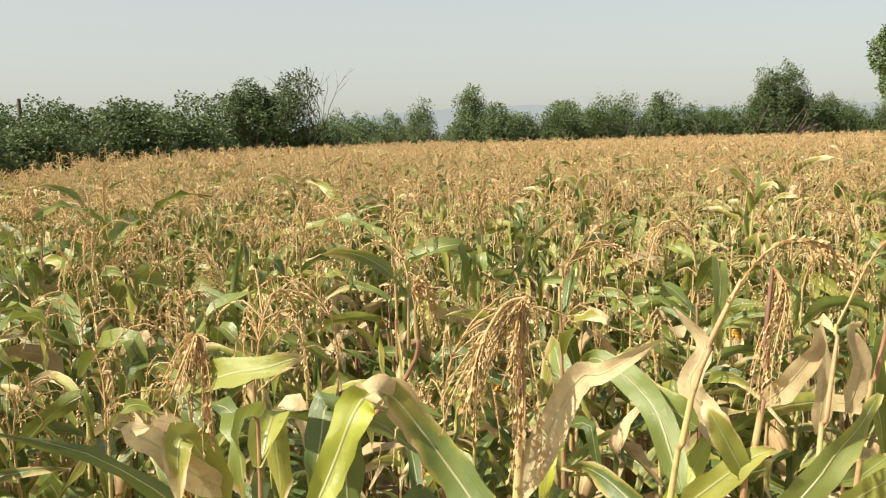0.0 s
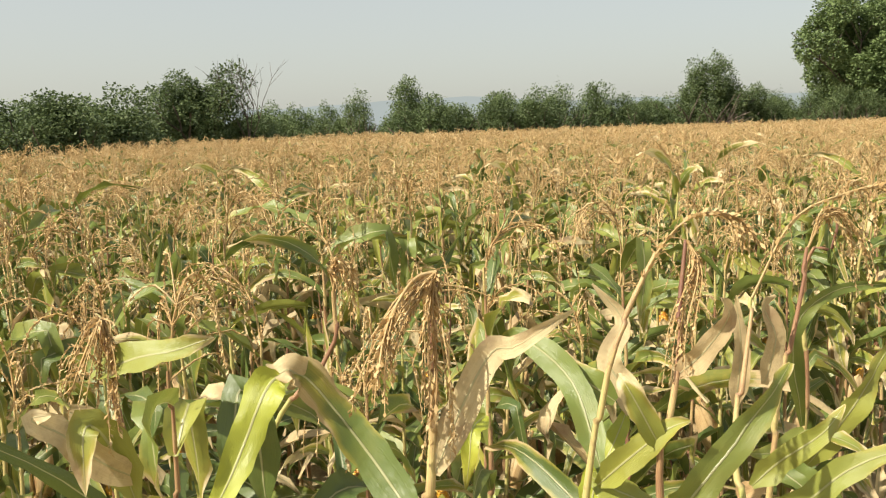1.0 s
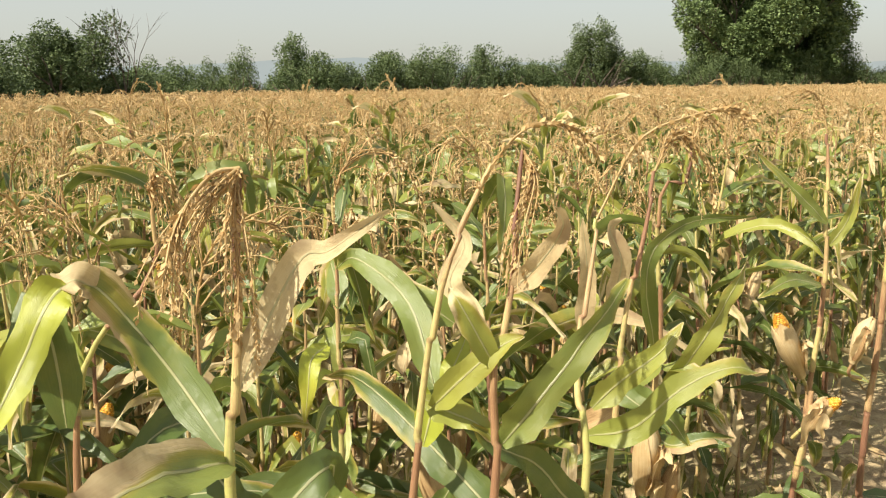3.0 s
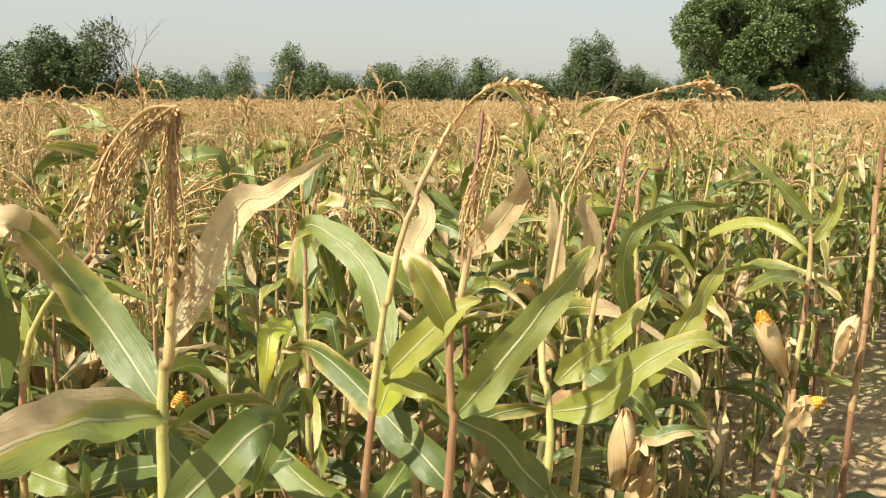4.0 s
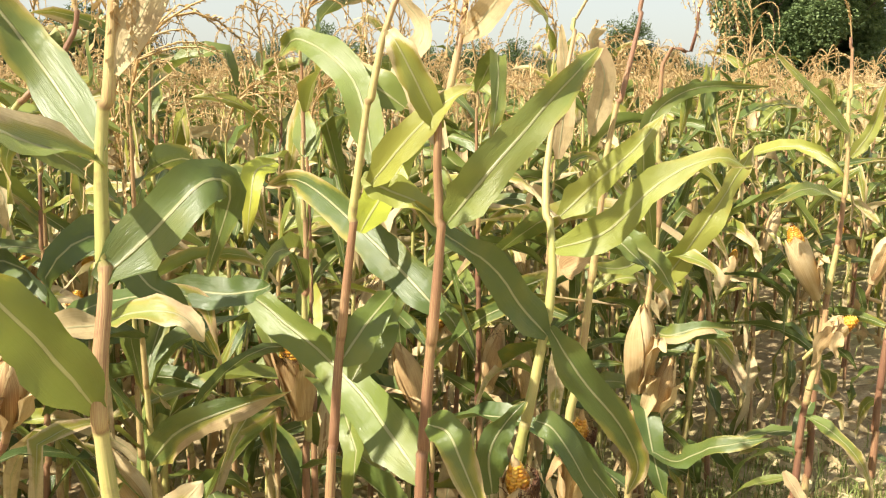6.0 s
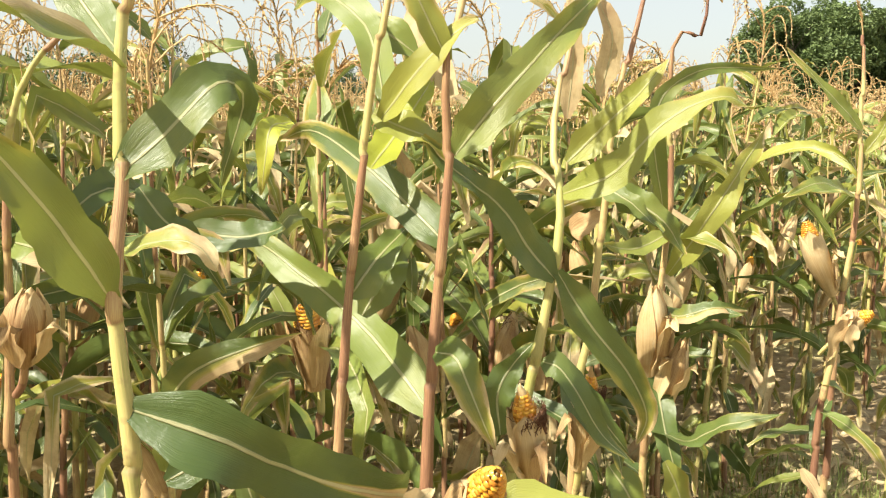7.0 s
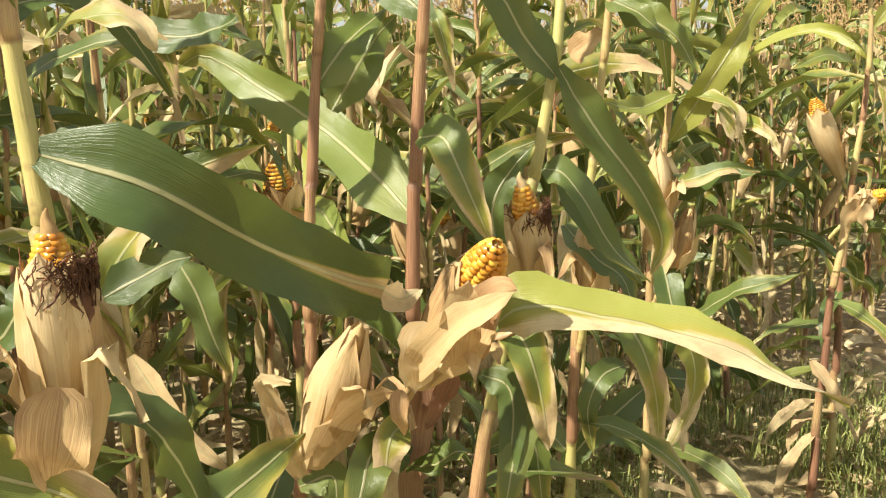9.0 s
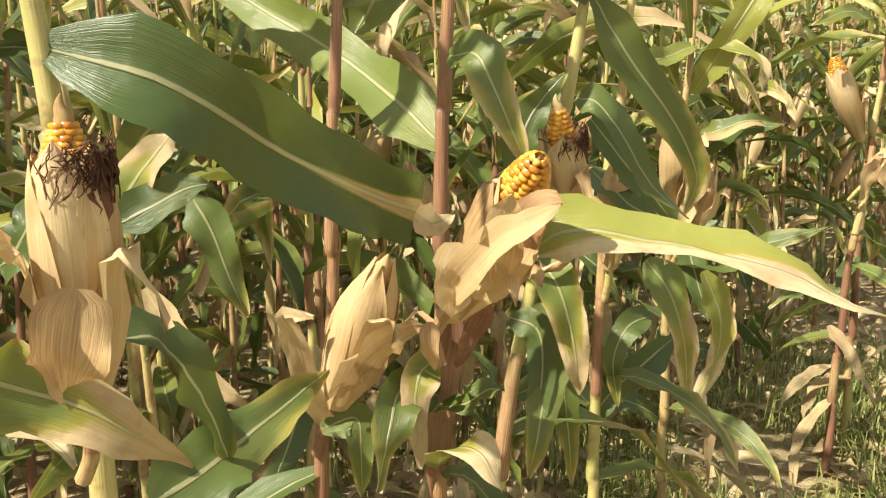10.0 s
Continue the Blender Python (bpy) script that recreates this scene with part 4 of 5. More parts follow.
blade(pc, HUSK, 0.05, CAM, [(0.488, 1.2, 1.139), (0.469, 1.17, 1.108), (0.469, 1.18, 1.073)], what="husk_leaf")
blade(pc, HUSK, 0.042, CAM, [(0.531, 1.2, 1.093), (0.525, 1.15, 1.156), (0.541, 1.13, 1.186), (0.556, 1.12, 1.189)], what="husk_leaf")
blade(pc, HUSK, 0.05, CAM, [(0.511, 1.19, 1.097), (0.504, 1.14, 1.159), (0.511, 1.13, 1.198)], what="husk_leaf")
blade(pc, LEAF_DRY, 0.03, CAM, [(0.515, 1.4, 0.999), (0.493, 1.38, 0.992), (0.486, 1.37, 0.953)])
pb = hero("slender maize plant with arching straw-coloured tassel", 0.011, 0.0035, [(0.35, 1.46, 0), (0.36, 1.46, 0.792), (0.379, 1.47, 1.003), (0.402, 1.48, 1.4), (0.452, 1.47, 1.803), (0.497, 1.48, 1.93), (0.553, 1.49, 2.032)])
spikes(pb, 3, [(0.497, 1.48, 1.93), (0.553, 1.49, 2.032), (0.619, 1.5, 2.089), (0.693, 1.5, 2.087), (0.742, 1.5, 2.036)])
blade(pb, LEAF, 0.05, CAM, [(0.447, 1.48, 1.645), (0.487, 1.44, 1.703), (0.538, 1.4, 1.763), (0.567, 1.38, 1.781)])
blade(pb, LEAF, 0.055, CAM, [(0.454, 1.48, 1.667), (0.439, 1.6, 1.789), (0.368, 1.7, 1.853), (0.334, 1.75, 1.827)])
blade(pb, LEAF, 0.06, CAM, [(0.402, 1.48, 1.383), (0.447, 1.5, 1.438), (0.504, 1.55, 1.484)])
ear(pb, "closed maize ear in dry pinkish-tan husk", [(0.375, 1.42, 0.907), (0.408, 1.39, 1.01), (0.437, 1.36, 1.102)], .033, peel=1.0, silk=False)
blade(pb, HUSK, 0.055, (0.5, -1.0, 0.1), [(0.374, 1.38, 0.932), (0.397, 1.34, 0.985), (0.43, 1.32, 1.018), (0.469, 1.32, 1.028)], what='husk_leaf')
blade(pb, LEAF_DRY, 0.03, CAM, [(0.365, 1.45, 0.867), (0.338, 1.42, 0.948), (0.326, 1.4, 1.02), (0.352, 1.38, 1.03)])
pd = hero("leaning maize plant with reddish stalk and long arching tassel", 0.0135, 0.0035, [(0.56, 1.5, 0), (0.614, 1.52, 0.735), (0.672, 1.54, 1.045), (0.746, 1.55, 1.449), (0.764, 1.63, 1.644), (0.836, 1.72, 1.9)])
spikes(pd, 4, [(0.836, 1.72, 1.9), (0.942, 1.76, 2.046), (1.081, 1.8, 2.09), (1.169, 1.8, 2.104), (1.235, 1.8, 2.074)])
blade(pd, LEAF, 0.06, CAM, [(0.74, 1.54, 1.393), (0.694, 1.53, 1.442), (0.631, 1.5, 1.52), (0.554, 1.46, 1.572), (0.503, 1.45, 1.622)])
blade(pd, LEAF_TURN, 0.058, CAM, [(0.744, 1.54, 1.406), (0.803, 1.54, 1.316), (0.878, 1.55, 1.229), (0.92, 1.56, 1.149), (0.903, 1.56, 1.097)])
blade(pd, LEAF, 0.05, CAM, [(0.766, 1.57, 1.58), (0.812, 1.55, 1.632), (0.861, 1.5, 1.697), (0.903, 1.5, 1.747)])
blade(pd, LEAF, 0.055, CAM, [(0.754, 1.57, 1.528), (0.813, 1.5, 1.563), (0.876, 1.45, 1.645), (0.945, 1.42, 1.684), (1.007, 1.42, 1.669)])
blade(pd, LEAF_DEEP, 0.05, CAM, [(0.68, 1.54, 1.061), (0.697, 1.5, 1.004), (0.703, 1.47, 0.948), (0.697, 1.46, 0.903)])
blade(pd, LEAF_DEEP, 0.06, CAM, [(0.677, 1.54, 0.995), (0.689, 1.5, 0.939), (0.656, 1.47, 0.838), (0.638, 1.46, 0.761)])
ear(pd, "maize ear with tan husk and dark silk tuft", [(0.671, 1.42, 1.108), (0.652, 1.38, 1.193), (0.636, 1.36, 1.26)], .025, peel=.8, silk=True)
pk = hero("maize plant with ear wrapped in brown husk", 0.0115, 0.0035, [(0.86, 1.8, 0), (0.875, 1.79, 1.03), (0.9, 1.79, 1.249), (0.93, 1.8, 1.565), (0.948, 1.8, 1.706), (0.994, 1.82, 1.887), (1.014, 1.83, 1.977)])
ear(pk, "maize ear with brown husk and frayed dark silk", [(0.879, 1.77, 0.975), (0.877, 1.74, 1.089), (0.883, 1.73, 1.172)], .026, peel=.85, silk=True)
blade(pk, LEAF_DEEP, 0.05, CAM, [(0.849, 1.79, 1.142), (0.867, 1.7, 1.101), (0.896, 1.65, 1.073), (0.912, 1.63, 1.007)])
blade(pk, LEAF, 0.05, CAM, [(0.926, 1.8, 1.523), (0.961, 1.75, 1.494), (1.01, 1.72, 1.445)])
spikes(pk, 9, [(1.014, 1.83, 1.977), (1.066, 1.84, 2.056), (1.133, 1.84, 1.999), (1.159, 1.83, 1.894)])
pe = hero("maize plant with pale open husk beside bare soil", 0.012, 0.0035, [(1.32, 2.42, 0), (1.314, 2.42, 0.717), (1.317, 2.42, 0.969), (1.357, 2.42, 1.423), (1.332, 2.4, 1.851), (1.417, 2.4, 1.884), (1.429, 2.4, 1.992)])
ear(pe, "pale straw-coloured open maize husk", [(1.304, 2.4, 0.967), (1.294, 2.35, 1.107), (1.286, 2.33, 1.235)], .036, peel=1.0, silk=False)
ear(pe, "slim closed maize ear in pale husk", [(1.331, 2.38, 0.889), (1.356, 2.35, 0.985), (1.377, 2.33, 1.091)], .03, peel=1.0, silk=False)
blade(pe, LEAF_DEEP, 0.05, CAM, [(1.36, 2.4, 1.103), (1.414, 2.3, 1.161), (1.464, 2.2, 1.175)])
blade(pe, LEAF, 0.055, UPCAM, [(1.361, 2.42, 1.357), (1.229, 2.35, 1.327), (1.118, 2.3, 1.347)])
blade(pe, LEAF_TURN, 0.055, UPCAM, [(1.362, 2.42, 1.342), (1.413, 2.35, 1.352), (1.466, 2.3, 1.316), (1.478, 2.3, 1.244)])
blade(pe, LEAF, 0.075, CAM, [(1.359, 2.42, 1.244), (1.44, 2.35, 1.413), (1.525, 2.35, 1.543), (1.626, 2.4, 1.66)])
blade(pe, LEAF_DEEP, 0.075, UPCAM, [(1.316, 2.42, 0.828), (1.32, 2.2, 0.852), (1.366, 2.1, 0.924), (1.473, 2.0, 0.984)])
blade(pe, LEAF_DEEP, 0.075, CAM, [(1.322, 2.42, 1.031), (1.316, 2.3, 0.85), (1.338, 2.25, 0.716)])
spikes(pe, 7, [(1.429, 2.4, 1.992), (1.46, 2.4, 2.068), (1.513, 2.4, 2.038), (1.546, 2.4, 1.929)])
pf = hero("tall maize plant at field edge with nodding tassel", 0.0135, 0.005, [(2.27, 2.95, 0), (2.264, 2.95, 0.609), (2.273, 2.95, 0.988), (2.309, 2.95, 1.31), (2.315, 2.96, 1.624), (2.322, 3.0, 1.969)])
spikes(pf, 4, [(2.322, 3.0, 1.969), (2.297, 3.0, 2.07), (2.234, 3.0, 2.13), (2.143, 3.0, 2.119)])
ear(pf, "maize ear with brown papery husk", [(2.224, 2.93, 1.077), (2.14, 2.9, 1.207), (2.084, 2.9, 1.335)], .036, peel=.85, silk=False)
blade(pf, LEAF, 0.05, CAM, [(2.324, 2.95, 1.562), (2.384, 2.93, 1.667), (2.405, 2.9, 1.832)])
blade(pf, LEAF, 0.06, UPCAM, [(2.3, 2.95, 1.416), (2.097, 2.85, 1.466), (1.933, 2.8, 1.424)])
blade(pf, LEAF, 0.05, CAM, [(2.308, 2.95, 1.646), (2.168, 2.95, 1.772), (2.012, 2.97, 1.913)])
pg = hero("browned maize stalk with opened orange ear", 0.0135, 0.009, [(2.09, 2.8, 0), (2.119, 2.8, 0.669), (2.159, 2.8, 0.92), (2.171, 2.8, 1.065)])
ear(pg, "opened maize ear with orange kernels and peeled husk", [(2.138, 2.76, 0.968), (2.184, 2.75, 1.014), (2.234, 2.72, 1.053)], .033, peel=.7, silk=False)
blade(pg, HUSK, 0.06, CAM, [(2.15, 2.72, 1.021), (2.083, 2.7, 0.984), (2.067, 2.7, 0.904)], what="husk_leaf")
blade(pg, HUSK, 0.05, CAM, [(2.158, 2.7, 1.017), (2.124, 2.68, 0.977), (2.139, 2.68, 0.935)], what="husk_leaf")
blade(pg, LEAF_DRY, 0.05, CAM, [(2.065, 2.8, 0.501), (2.081, 2.7, 0.42), (2.136, 2.65, 0.285)])
pj = hero("browned maize stalk with grey papery husk", 0.013, 0.009, [(2.49, 2.9, 0), (2.496, 2.9, 0.808), (2.52, 2.9, 1.093), (2.535, 2.9, 1.33), (2.541, 2.9, 1.911)])
ear(pj, "weathered grey maize husk", [(2.379, 2.85, 1.139), (2.393, 2.82, 1.252), (2.435, 2.82, 1.311)], .03, peel=1.0, silk=False)
ph = hero("maize plant with ear in tan husk", 0.0115, 0.0035, [(-0.14, 1.75, 0), (-0.146, 1.75, 0.991), (-0.14, 1.75, 1.185), (-0.117, 1.75, 1.642), (0.013, 1.75, 1.839), (0.024, 1.75, 1.952)])
ear(ph, "large maize ear in tan split husk", [(-0.1, 1.68, 1.251), (-0.081, 1.63, 1.327), (-0.071, 1.62, 1.383)], .031, peel=1.0, silk=False)
blade(ph, LEAF_TURN, 0.05, UPCAM, [(-0.063, 1.85, 1.355), (0.014, 1.78, 1.408), (0.112, 1.7, 1.445), (0.2, 1.67, 1.44), (0.224, 1.66, 1.372)])
blade(ph, LEAF, 0.06, CAM, [(-0.126, 1.75, 1.437), (-0.072, 1.7, 1.431), (-0.034, 1.68, 1.424)])
spikes(ph, 9, [(0.024, 1.75, 1.952), (0.031, 1.75, 2.009), (0.057, 1.75, 1.99), (0.063, 1.75, 1.923)])
blade(pc, HUSK, 0.036, CAM, [(0.459, 1.2, 1.082), (0.475, 1.15, 1.125), (0.498, 1.12, 1.161), (0.523, 1.11, 1.174), (0.55, 1.11, 1.189)], what="husk_leaf")
blade(pc, HUSK, 0.05, CAM, [(0.507, 1.22, 1.079), (0.521, 1.17, 1.134), (0.534, 1.15, 1.169), (0.542, 1.15, 1.182)], what='husk_leaf')
blade(pc, SHEATH, 0.05, CAM, [(0.51, 1.36, 1.034), (0.503, 1.38, 0.963), (0.496, 1.39, 0.874), (0.492, 1.4, 0.78)], what='sheath')
blade(pc, SHEATH, 0.028, CAM, [(0.537, 1.3, 1.057), (0.526, 1.33, 1.011), (0.513, 1.36, 0.962)], what='sheath')
blade(pc, HUSK, 0.024, CAM, [(0.471, 1.3, 1.036), (0.469, 1.29, 1.011), (0.477, 1.3, 0.981)], what='husk_leaf')
blade(pa, LEAF_DEEP, 0.05, CAM, [(0.139, 1.42, 1.138), (0.186, 1.42, 1.162), (0.218, 1.42, 1.177), (0.243, 1.42, 1.182)])
blade(pa, LEAF_TURN, 0.055, CAM, [(0.136, 1.45, 1.14), (0.162, 1.44, 1.186), (0.186, 1.43, 1.218), (0.206, 1.43, 1.24)])
blade(pa, LEAF_DEEP, 0.055, CAM, [(0.214, 1.6, 1.143), (0.237, 1.58, 1.1), (0.256, 1.57, 1.04), (0.276, 1.57, 0.984)])
blade(pa, LEAF_DEEP, 0.05, CAM, [(0.046, 1.3, 1.123), (0.065, 1.28, 1.138), (0.082, 1.27, 1.166), (0.078, 1.3, 1.194)])
blade(pa, LEAF_DRY, 0.034, CAM, [(0.167, 1.4, 1.07), (0.198, 1.38, 1.021), (0.232, 1.36, 0.972), (0.277, 1.35, 0.937)])
blade(pb, LEAF_DRY, 0.026, CAM, [(0.366, 1.42, 0.886), (0.346, 1.4, 0.935), (0.331, 1.38, 1.004), (0.316, 1.37, 1.038), (0.35, 1.36, 1.032)])
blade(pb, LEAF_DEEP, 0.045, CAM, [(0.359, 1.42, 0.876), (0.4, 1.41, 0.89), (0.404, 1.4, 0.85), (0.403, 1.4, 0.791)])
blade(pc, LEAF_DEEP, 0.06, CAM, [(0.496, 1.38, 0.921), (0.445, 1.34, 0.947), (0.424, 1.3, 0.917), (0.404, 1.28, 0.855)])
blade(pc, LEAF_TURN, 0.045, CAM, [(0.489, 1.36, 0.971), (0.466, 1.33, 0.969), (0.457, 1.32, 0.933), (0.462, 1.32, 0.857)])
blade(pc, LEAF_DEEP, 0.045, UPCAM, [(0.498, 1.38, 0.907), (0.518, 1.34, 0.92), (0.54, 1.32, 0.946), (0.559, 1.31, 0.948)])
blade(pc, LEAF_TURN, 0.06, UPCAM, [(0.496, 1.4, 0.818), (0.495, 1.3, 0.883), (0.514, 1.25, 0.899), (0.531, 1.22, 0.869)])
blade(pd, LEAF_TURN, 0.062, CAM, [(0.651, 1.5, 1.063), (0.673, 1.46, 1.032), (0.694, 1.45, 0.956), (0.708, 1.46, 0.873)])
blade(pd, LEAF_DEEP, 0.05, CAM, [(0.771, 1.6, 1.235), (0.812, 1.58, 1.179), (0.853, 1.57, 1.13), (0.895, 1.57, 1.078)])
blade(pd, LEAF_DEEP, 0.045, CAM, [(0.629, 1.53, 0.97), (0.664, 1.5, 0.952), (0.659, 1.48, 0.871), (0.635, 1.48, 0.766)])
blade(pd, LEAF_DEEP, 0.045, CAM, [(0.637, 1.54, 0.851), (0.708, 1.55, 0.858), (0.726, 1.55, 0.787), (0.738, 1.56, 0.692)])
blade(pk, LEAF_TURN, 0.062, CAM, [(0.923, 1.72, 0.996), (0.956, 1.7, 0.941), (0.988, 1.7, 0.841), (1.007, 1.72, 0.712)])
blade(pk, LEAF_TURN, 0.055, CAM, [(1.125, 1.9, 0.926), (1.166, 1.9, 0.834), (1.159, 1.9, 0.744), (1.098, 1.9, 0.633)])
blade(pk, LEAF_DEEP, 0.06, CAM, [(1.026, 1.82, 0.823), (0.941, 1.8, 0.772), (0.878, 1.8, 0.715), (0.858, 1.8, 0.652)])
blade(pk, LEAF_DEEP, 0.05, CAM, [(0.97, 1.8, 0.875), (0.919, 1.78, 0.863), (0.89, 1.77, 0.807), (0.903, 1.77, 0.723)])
blade(pd, LEAF_DRY, 0.052, CAM, [(0.587, 1.62, 1.684), (0.558, 1.66, 1.75), (0.532, 1.68, 1.806), (0.566, 1.7, 1.874), (0.513, 1.72, 1.945)])
blade(pk, LEAF_DRY, 0.045, CAM, [(0.906, 1.8, 1.697), (0.92, 1.78, 1.796), (0.893, 1.78, 1.867), (0.918, 1.78, 1.889)])
blade(pk, LEAF_DRY, 0.04, CAM, [(0.843, 1.8, 1.654), (0.845, 1.78, 1.778), (0.832, 1.78, 1.894)])
blade(pc, LEAF_TURN, 0.055, CAM, [(0.518, 1.6, 1.749), (0.463, 1.62, 1.789), (0.422, 1.66, 1.819), (0.389, 1.7, 1.829)])
blade(pe, LEAF, 0.05, CAM, [(1.337, 2.4, 1.374), (1.249, 2.3, 1.663), (1.356, 2.3, 1.781), (1.582, 2.3, 1.794)])
spikes(pa, 3, [(0.156, 1.25, 2.058), (0.123, 1.22, 2.055), (0.092, 1.18, 2.023), (0.075, 1.15, 1.989), (0.065, 1.12, 1.945)])
pl = hero("maize plant with brown hanging tassel and torn tan leaf", 0.012, 0.004, [(-0.274, 1.5, 0), (-0.284, 1.5, 1.0), (-0.304, 1.5, 1.672), (-0.324, 1.5, 1.82), (-0.334, 1.5, 1.971)])
spikes(pl, 7, [(-0.334, 1.5, 1.971), (-0.337, 1.48, 1.967), (-0.356, 1.46, 1.921), (-0.378, 1.45, 1.866)])
spikes(pl, 6, [(-0.334, 1.5, 1.971), (-0.317, 1.47, 1.941), (-0.314, 1.45, 1.886), (-0.312, 1.45, 1.817)])
blade(pl, LEAF, 0.055, UPCAM, [(-0.359, 1.5, 1.876), (-0.287, 1.45, 1.918), (-0.217, 1.42, 1.933), (-0.157, 1.42, 1.949)])
blade(pl, LEAF_DRY, 0.05, CAM, [(-0.294, 1.5, 1.708), (-0.339, 1.45, 1.759), (-0.384, 1.42, 1.817), (-0.419, 1.4, 1.848), (-0.391, 1.4, 1.854)])
blade(pl, LEAF, 0.07, CAM, [(-0.305, 1.5, 1.681), (-0.331, 1.46, 1.79), (-0.352, 1.42, 1.823), (-0.354, 1.4, 1.727)])
blade(pa, LEAF, 0.07, CAM, [(-0.103, 1.5, 1.663), (-0.11, 1.5, 1.778), (-0.132, 1.5, 1.845), (-0.146, 1.46, 1.776), (-0.155, 1.45, 1.689)])
blade(ph, LEAF_TURN, 0.05, UPCAM, [(0.073, 1.55, 1.442), (0.138, 1.5, 1.469), (0.186, 1.48, 1.462), (0.213, 1.48, 1.425)])
blade(ph, LEAF_DRY, 0.05, UPCAM, [(0.072, 1.55, 1.438), (0.027, 1.52, 1.443), (-0.015, 1.5, 1.442), (-0.059, 1.5, 1.441)])
blade(ph, LEAF_SIDE, 0.06, CAM, [(0.111, 1.7, 1.16), (0.162, 1.65, 1.231), (0.244, 1.62, 1.273), (0.338, 1.6, 1.303)])
blade(ph, LEAF_DEEP, 0.055, CAM, [(0.145, 1.7, 1.458), (0.237, 1.66, 1.452), (0.291, 1.62, 1.465), (0.309, 1.6, 1.477)])
blade(ph, LEAF_DEEP, 0.05, CAM, [(0.093, 1.6, 1.539), (0.131, 1.58, 1.489), (0.163, 1.58, 1.463), (0.22, 1.6, 1.37)])
blade(ph, LEAF_LIME, 0.045, CAM, [(0.334, 1.9, 1.641), (0.296, 1.85, 1.63), (0.285, 1.83, 1.575), (0.276, 1.83, 1.508)])
blade(pb, LEAF, 0.055, CAM, [(0.423, 1.5, 1.349), (0.46, 1.52, 1.406), (0.49, 1.55, 1.445), (0.522, 1.58, 1.477)])
blade(pb, LEAF, 0.05, CAM, [(0.439, 1.5, 1.654), (0.478, 1.48, 1.634), (0.516, 1.46, 1.618), (0.548, 1.45, 1.582)])
blade(pb, LEAF_LIME, 0.055, CAM, [(0.435, 1.5, 1.571), (0.476, 1.58, 1.611), (0.527, 1.62, 1.675), (0.56, 1.65, 1.722)])
blade(pc, LEAF_DEEP, 0.055, CAM, [(0.644, 1.5, 1.15), (0.638, 1.5, 1.215), (0.66, 1.5, 1.26), (0.696, 1.5, 1.3)])
blade(pd, LEAF_DEEP, 0.045, CAM, [(0.711, 1.5, 1.268), (0.738, 1.47, 1.256), (0.79, 1.45, 1.168), (0.85, 1.45, 1.109)])
blade(pk, LEAF, 0.06, CAM, [(0.941, 1.8, 1.515), (0.985, 1.78, 1.495), (1.036, 1.76, 1.453), (1.074, 1.76, 1.398)])
blade(pe, LEAF_SIDE, 0.06, UPCAM, [(1.328, 2.4, 1.165), (1.337, 2.3, 1.155), (1.405, 2.25, 1.185), (1.508, 2.25, 1.175)])
blade(pk, HUSK, 0.05, CAM, [(0.876, 1.85, 1.433), (0.903, 1.83, 1.452), (0.939, 1.82, 1.475)], what='husk_leaf')



# ---- the field ----
TAKEN = [o.location.copy() for o in scene.objects if o.name.startswith("maize_plant")]
rnd = random.Random(77)
along, across = Vector((0.79, 0.61)), Vector((-0.61, 0.79))
near_spots, mid_spots, far_spots = [], [], []
for j in range(0, 150):
    for i in range(-260, 330):
        p = Vector((0.1, 1.45)) + across * (j * 0.50) + along * (i * 0.24) + Vector((rnd.gauss(0, 0.07), rnd.gauss(0, 0.07)))
        turn, size = rnd.uniform(0, 6.28), rnd.gauss(1.0, 0.045)
        x, y = p
        if y > 49.5 + 0.08 * x or x < -6.3 - 0.2 * math.sin(y) or y < 1.58 + 0.75 * max(x, 0) + 0.1 * max(-x, 0):
            continue
        if x < -0.56 * y - 1.2 or x > 0.86 * y + 1.5:
            continue
        if any((q.x - x) ** 2 + (q.y - y) ** 2 < 0.035 for q in TAKEN) and y < 4:
            continue
        size = min(1.08, max(0.88, size))
        d = math.hypot(x - 0.2, y)
        (near_spots if d < 6.6 else mid_spots if d < 17 else far_spots).append((x, y, turn, size))
# unseen plants added left of the view, to shade the low growth there
for x, y in ((-0.80, 0.75), (-1.0, 1.08), (-0.98, 0.42), (-1.28, 0.78), (-1.45, 0.35)):
    near_spots.append((x, y, rnd.uniform(0, 6.28), 1.0))
near_spots.sort(key=lambda q: math.hypot(q[0] - 0.2, q[1]))
mid_spots += near_spots[290:]
near_spots = near_spots[:290]
models = [grown_plant(100 + k) for k in range(14)]
for k, (x, y, turn, size) in enumerate(near_spots):
    m = pose(x, y, 0, rnd.uniform(-3, 3), rnd.uniform(-3, 3), math.degrees(turn)) @ Matrix.Scale(size, 4)
    if k < 14:
        models[k].matrix_basis = m
    else:
        copy_thing(models[k % 14], m)
joined("maize_field_middle", "dense maize with golden tassels over green leaves", mid_spots, [field_shape(200 + k, 12, 6, 10, True, 2, 0.0024) for k in range(16)])
joined("maize_field_far", "far maize, a carpet of golden tassels", far_spots, [field_shape(300 + k, 8, 4, 9, False, 2, 0.0046) for k in range(16)])


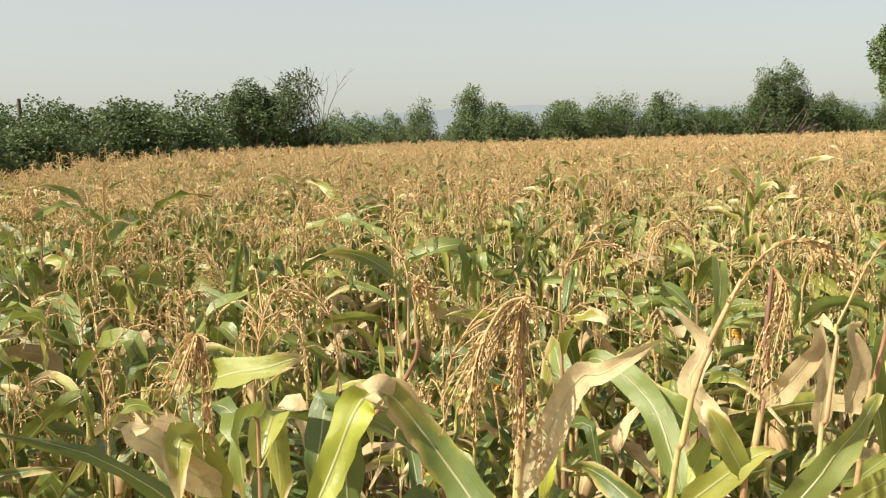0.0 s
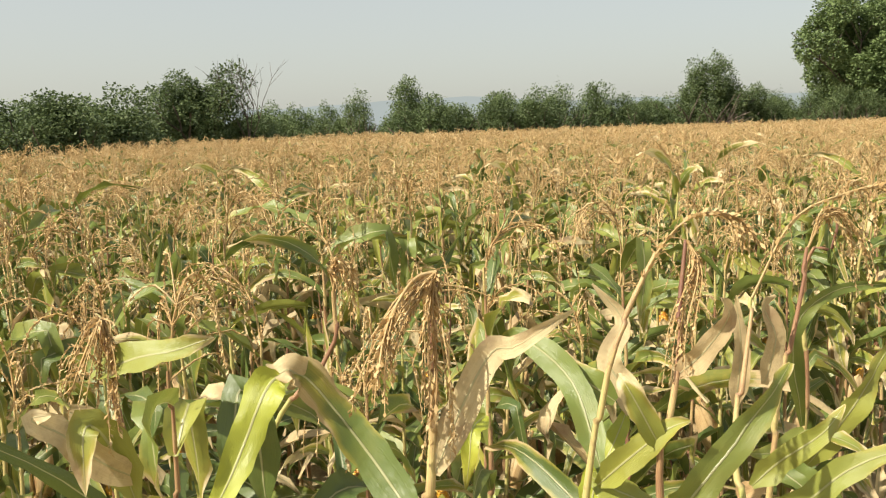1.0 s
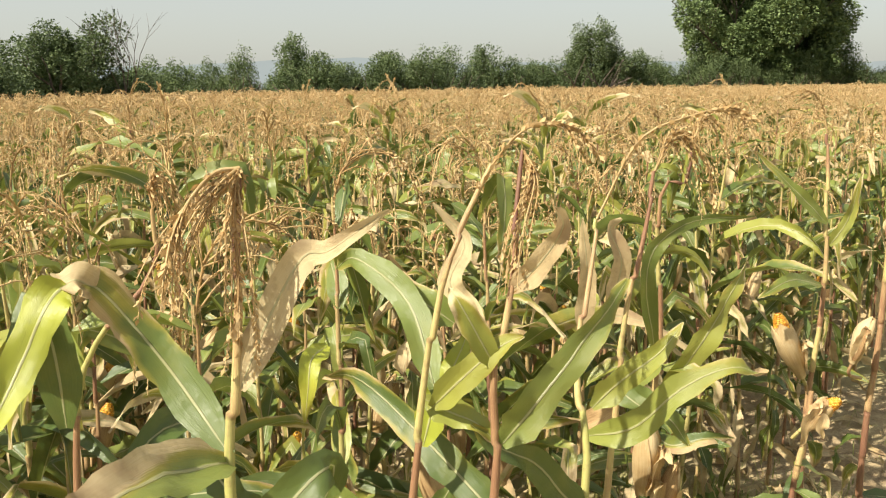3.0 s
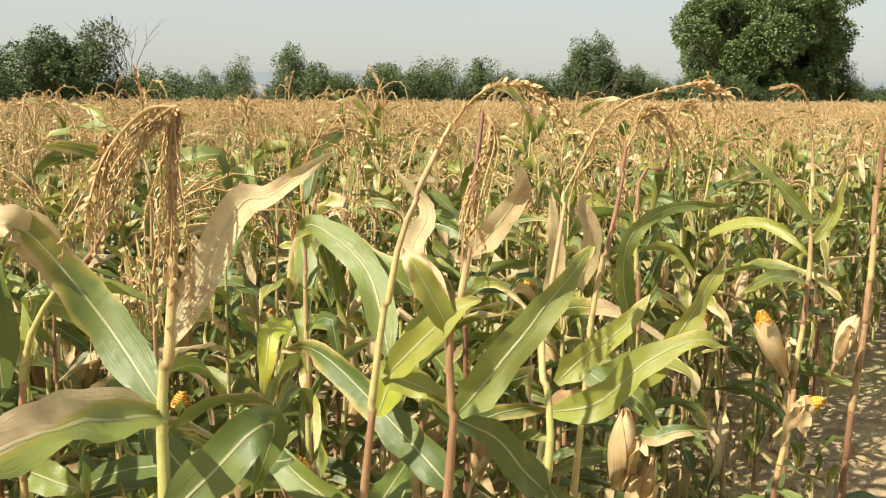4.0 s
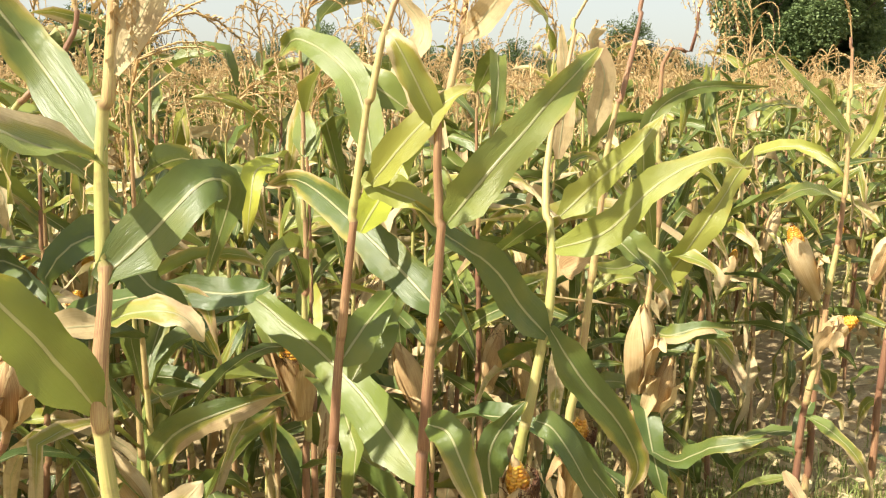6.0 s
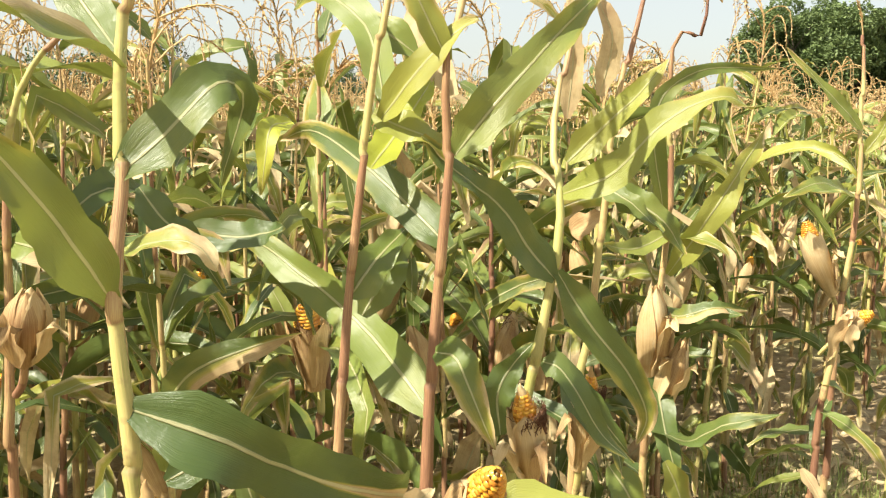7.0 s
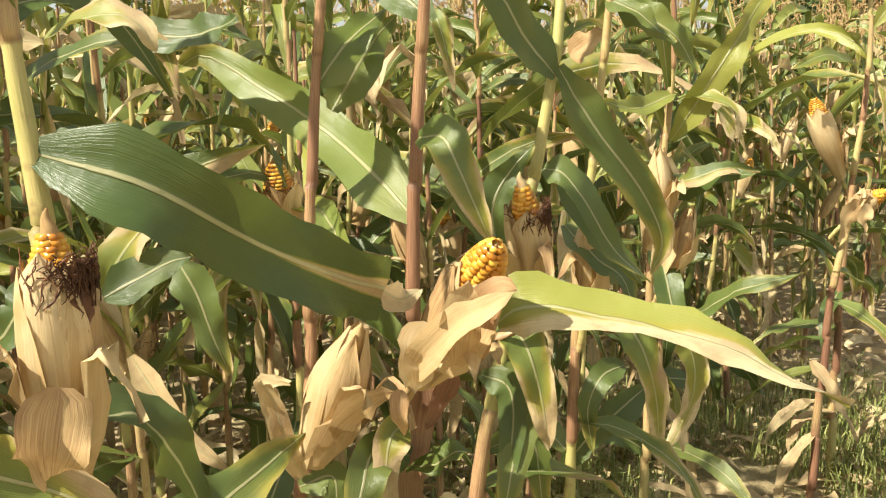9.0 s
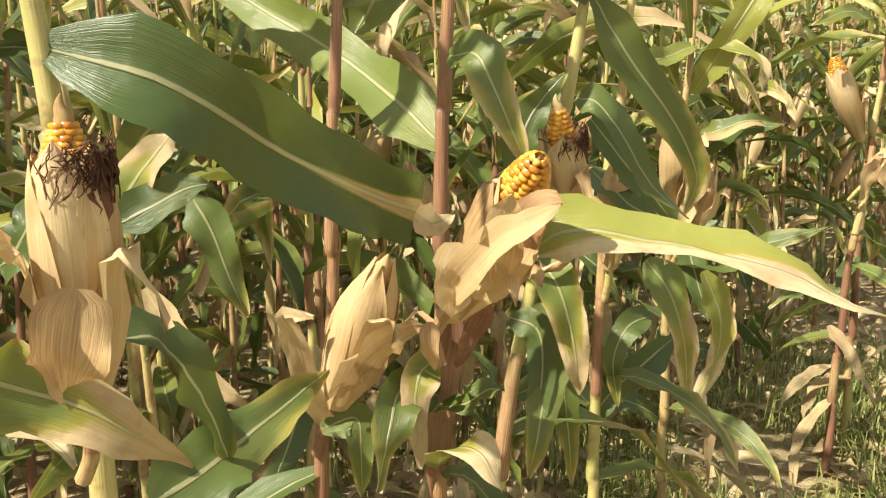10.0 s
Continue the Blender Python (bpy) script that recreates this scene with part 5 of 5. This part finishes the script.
# ---- grass, weeds and litter at the field's edge ----
def grass():
    rnd = random.Random(9)
    s = Shape()
    for _ in range(30000):
        x, y = rnd.gauss(1.5, 1.6), rnd.gauss(2.4, 1.3)
        if _ > 11000:
            x, y = rnd.gauss(2.1, 0.8), rnd.gauss(2.3, 0.7)
        if noise.noise((x * 1.3, y * 1.3, 7)) + 0.25 * noise.noise((x * 5, y * 5, 2)) < rnd.uniform(-0.3, 0.25) - (0.3 if x > 1.2 else 0):
            continue
        a, h = rnd.uniform(0, 6.28), rnd.uniform(0.05, 0.20)
        d = Vector((math.cos(a), math.sin(a), 0)) * h * rnd.uniform(0.2, 0.9)
        side = Vector((-d.y, d.x, 0)).normalized() * rnd.uniform(0.0016, 0.0038)
        p = Vector((x, y, -0.02))
        q, t = p + d * 0.35 + Vector((0, 0, h * 0.75)), p + d + Vector((0, 0, h * rnd.uniform(0.5, 1.0)))
        s.grid([[p - side, p + side], [q - side * 0.8, q + side * 0.8], [t - side * 0.1, t + side * 0.1]], [[(0, 0), (1, 0)], [(0, 0.5), (1, 0.5)], [(0, 1), (1, 1)]])
    tagged(new("grass", s.mesh("grass", GRASS)), "sparse green weeds and grass on bare soil", "grass", kind="stuff")


grass()


def litter():
    rnd = random.Random(4)
    s = Shape()
    for _ in range(1100):
        x, y = rnd.gauss(1.6, 1.4), rnd.gauss(2.9, 1.2)
        a, l = rnd.uniform(0, 6.28), rnd.uniform(0.08, 0.34)
        d = Vector((math.cos(a), math.sin(a), 0)) * l
        z = 0.012
        pts = [Vector((x, y, z)), Vector((x, y, z + rnd.uniform(0.0, 0.05))) + d * 0.35, Vector((x, y, z + rnd.uniform(0, 0.04))) + d * 0.7 + Vector((d.y, -d.x, 0)) * rnd.uniform(-0.3, 0.3), Vector((x, y, z)) + d]
        ribbon(s, spline(pts, 6), rnd.uniform(0.018, 0.05), UP, 2, False, 0.25, 0.4, rnd, 0, 2.5)
    tagged(new("leaf_litter", s.mesh("leaf_litter", LEAF_DRY)), "dry tan fallen maize leaves on soil", "leaf litter", kind="stuff")


litter()
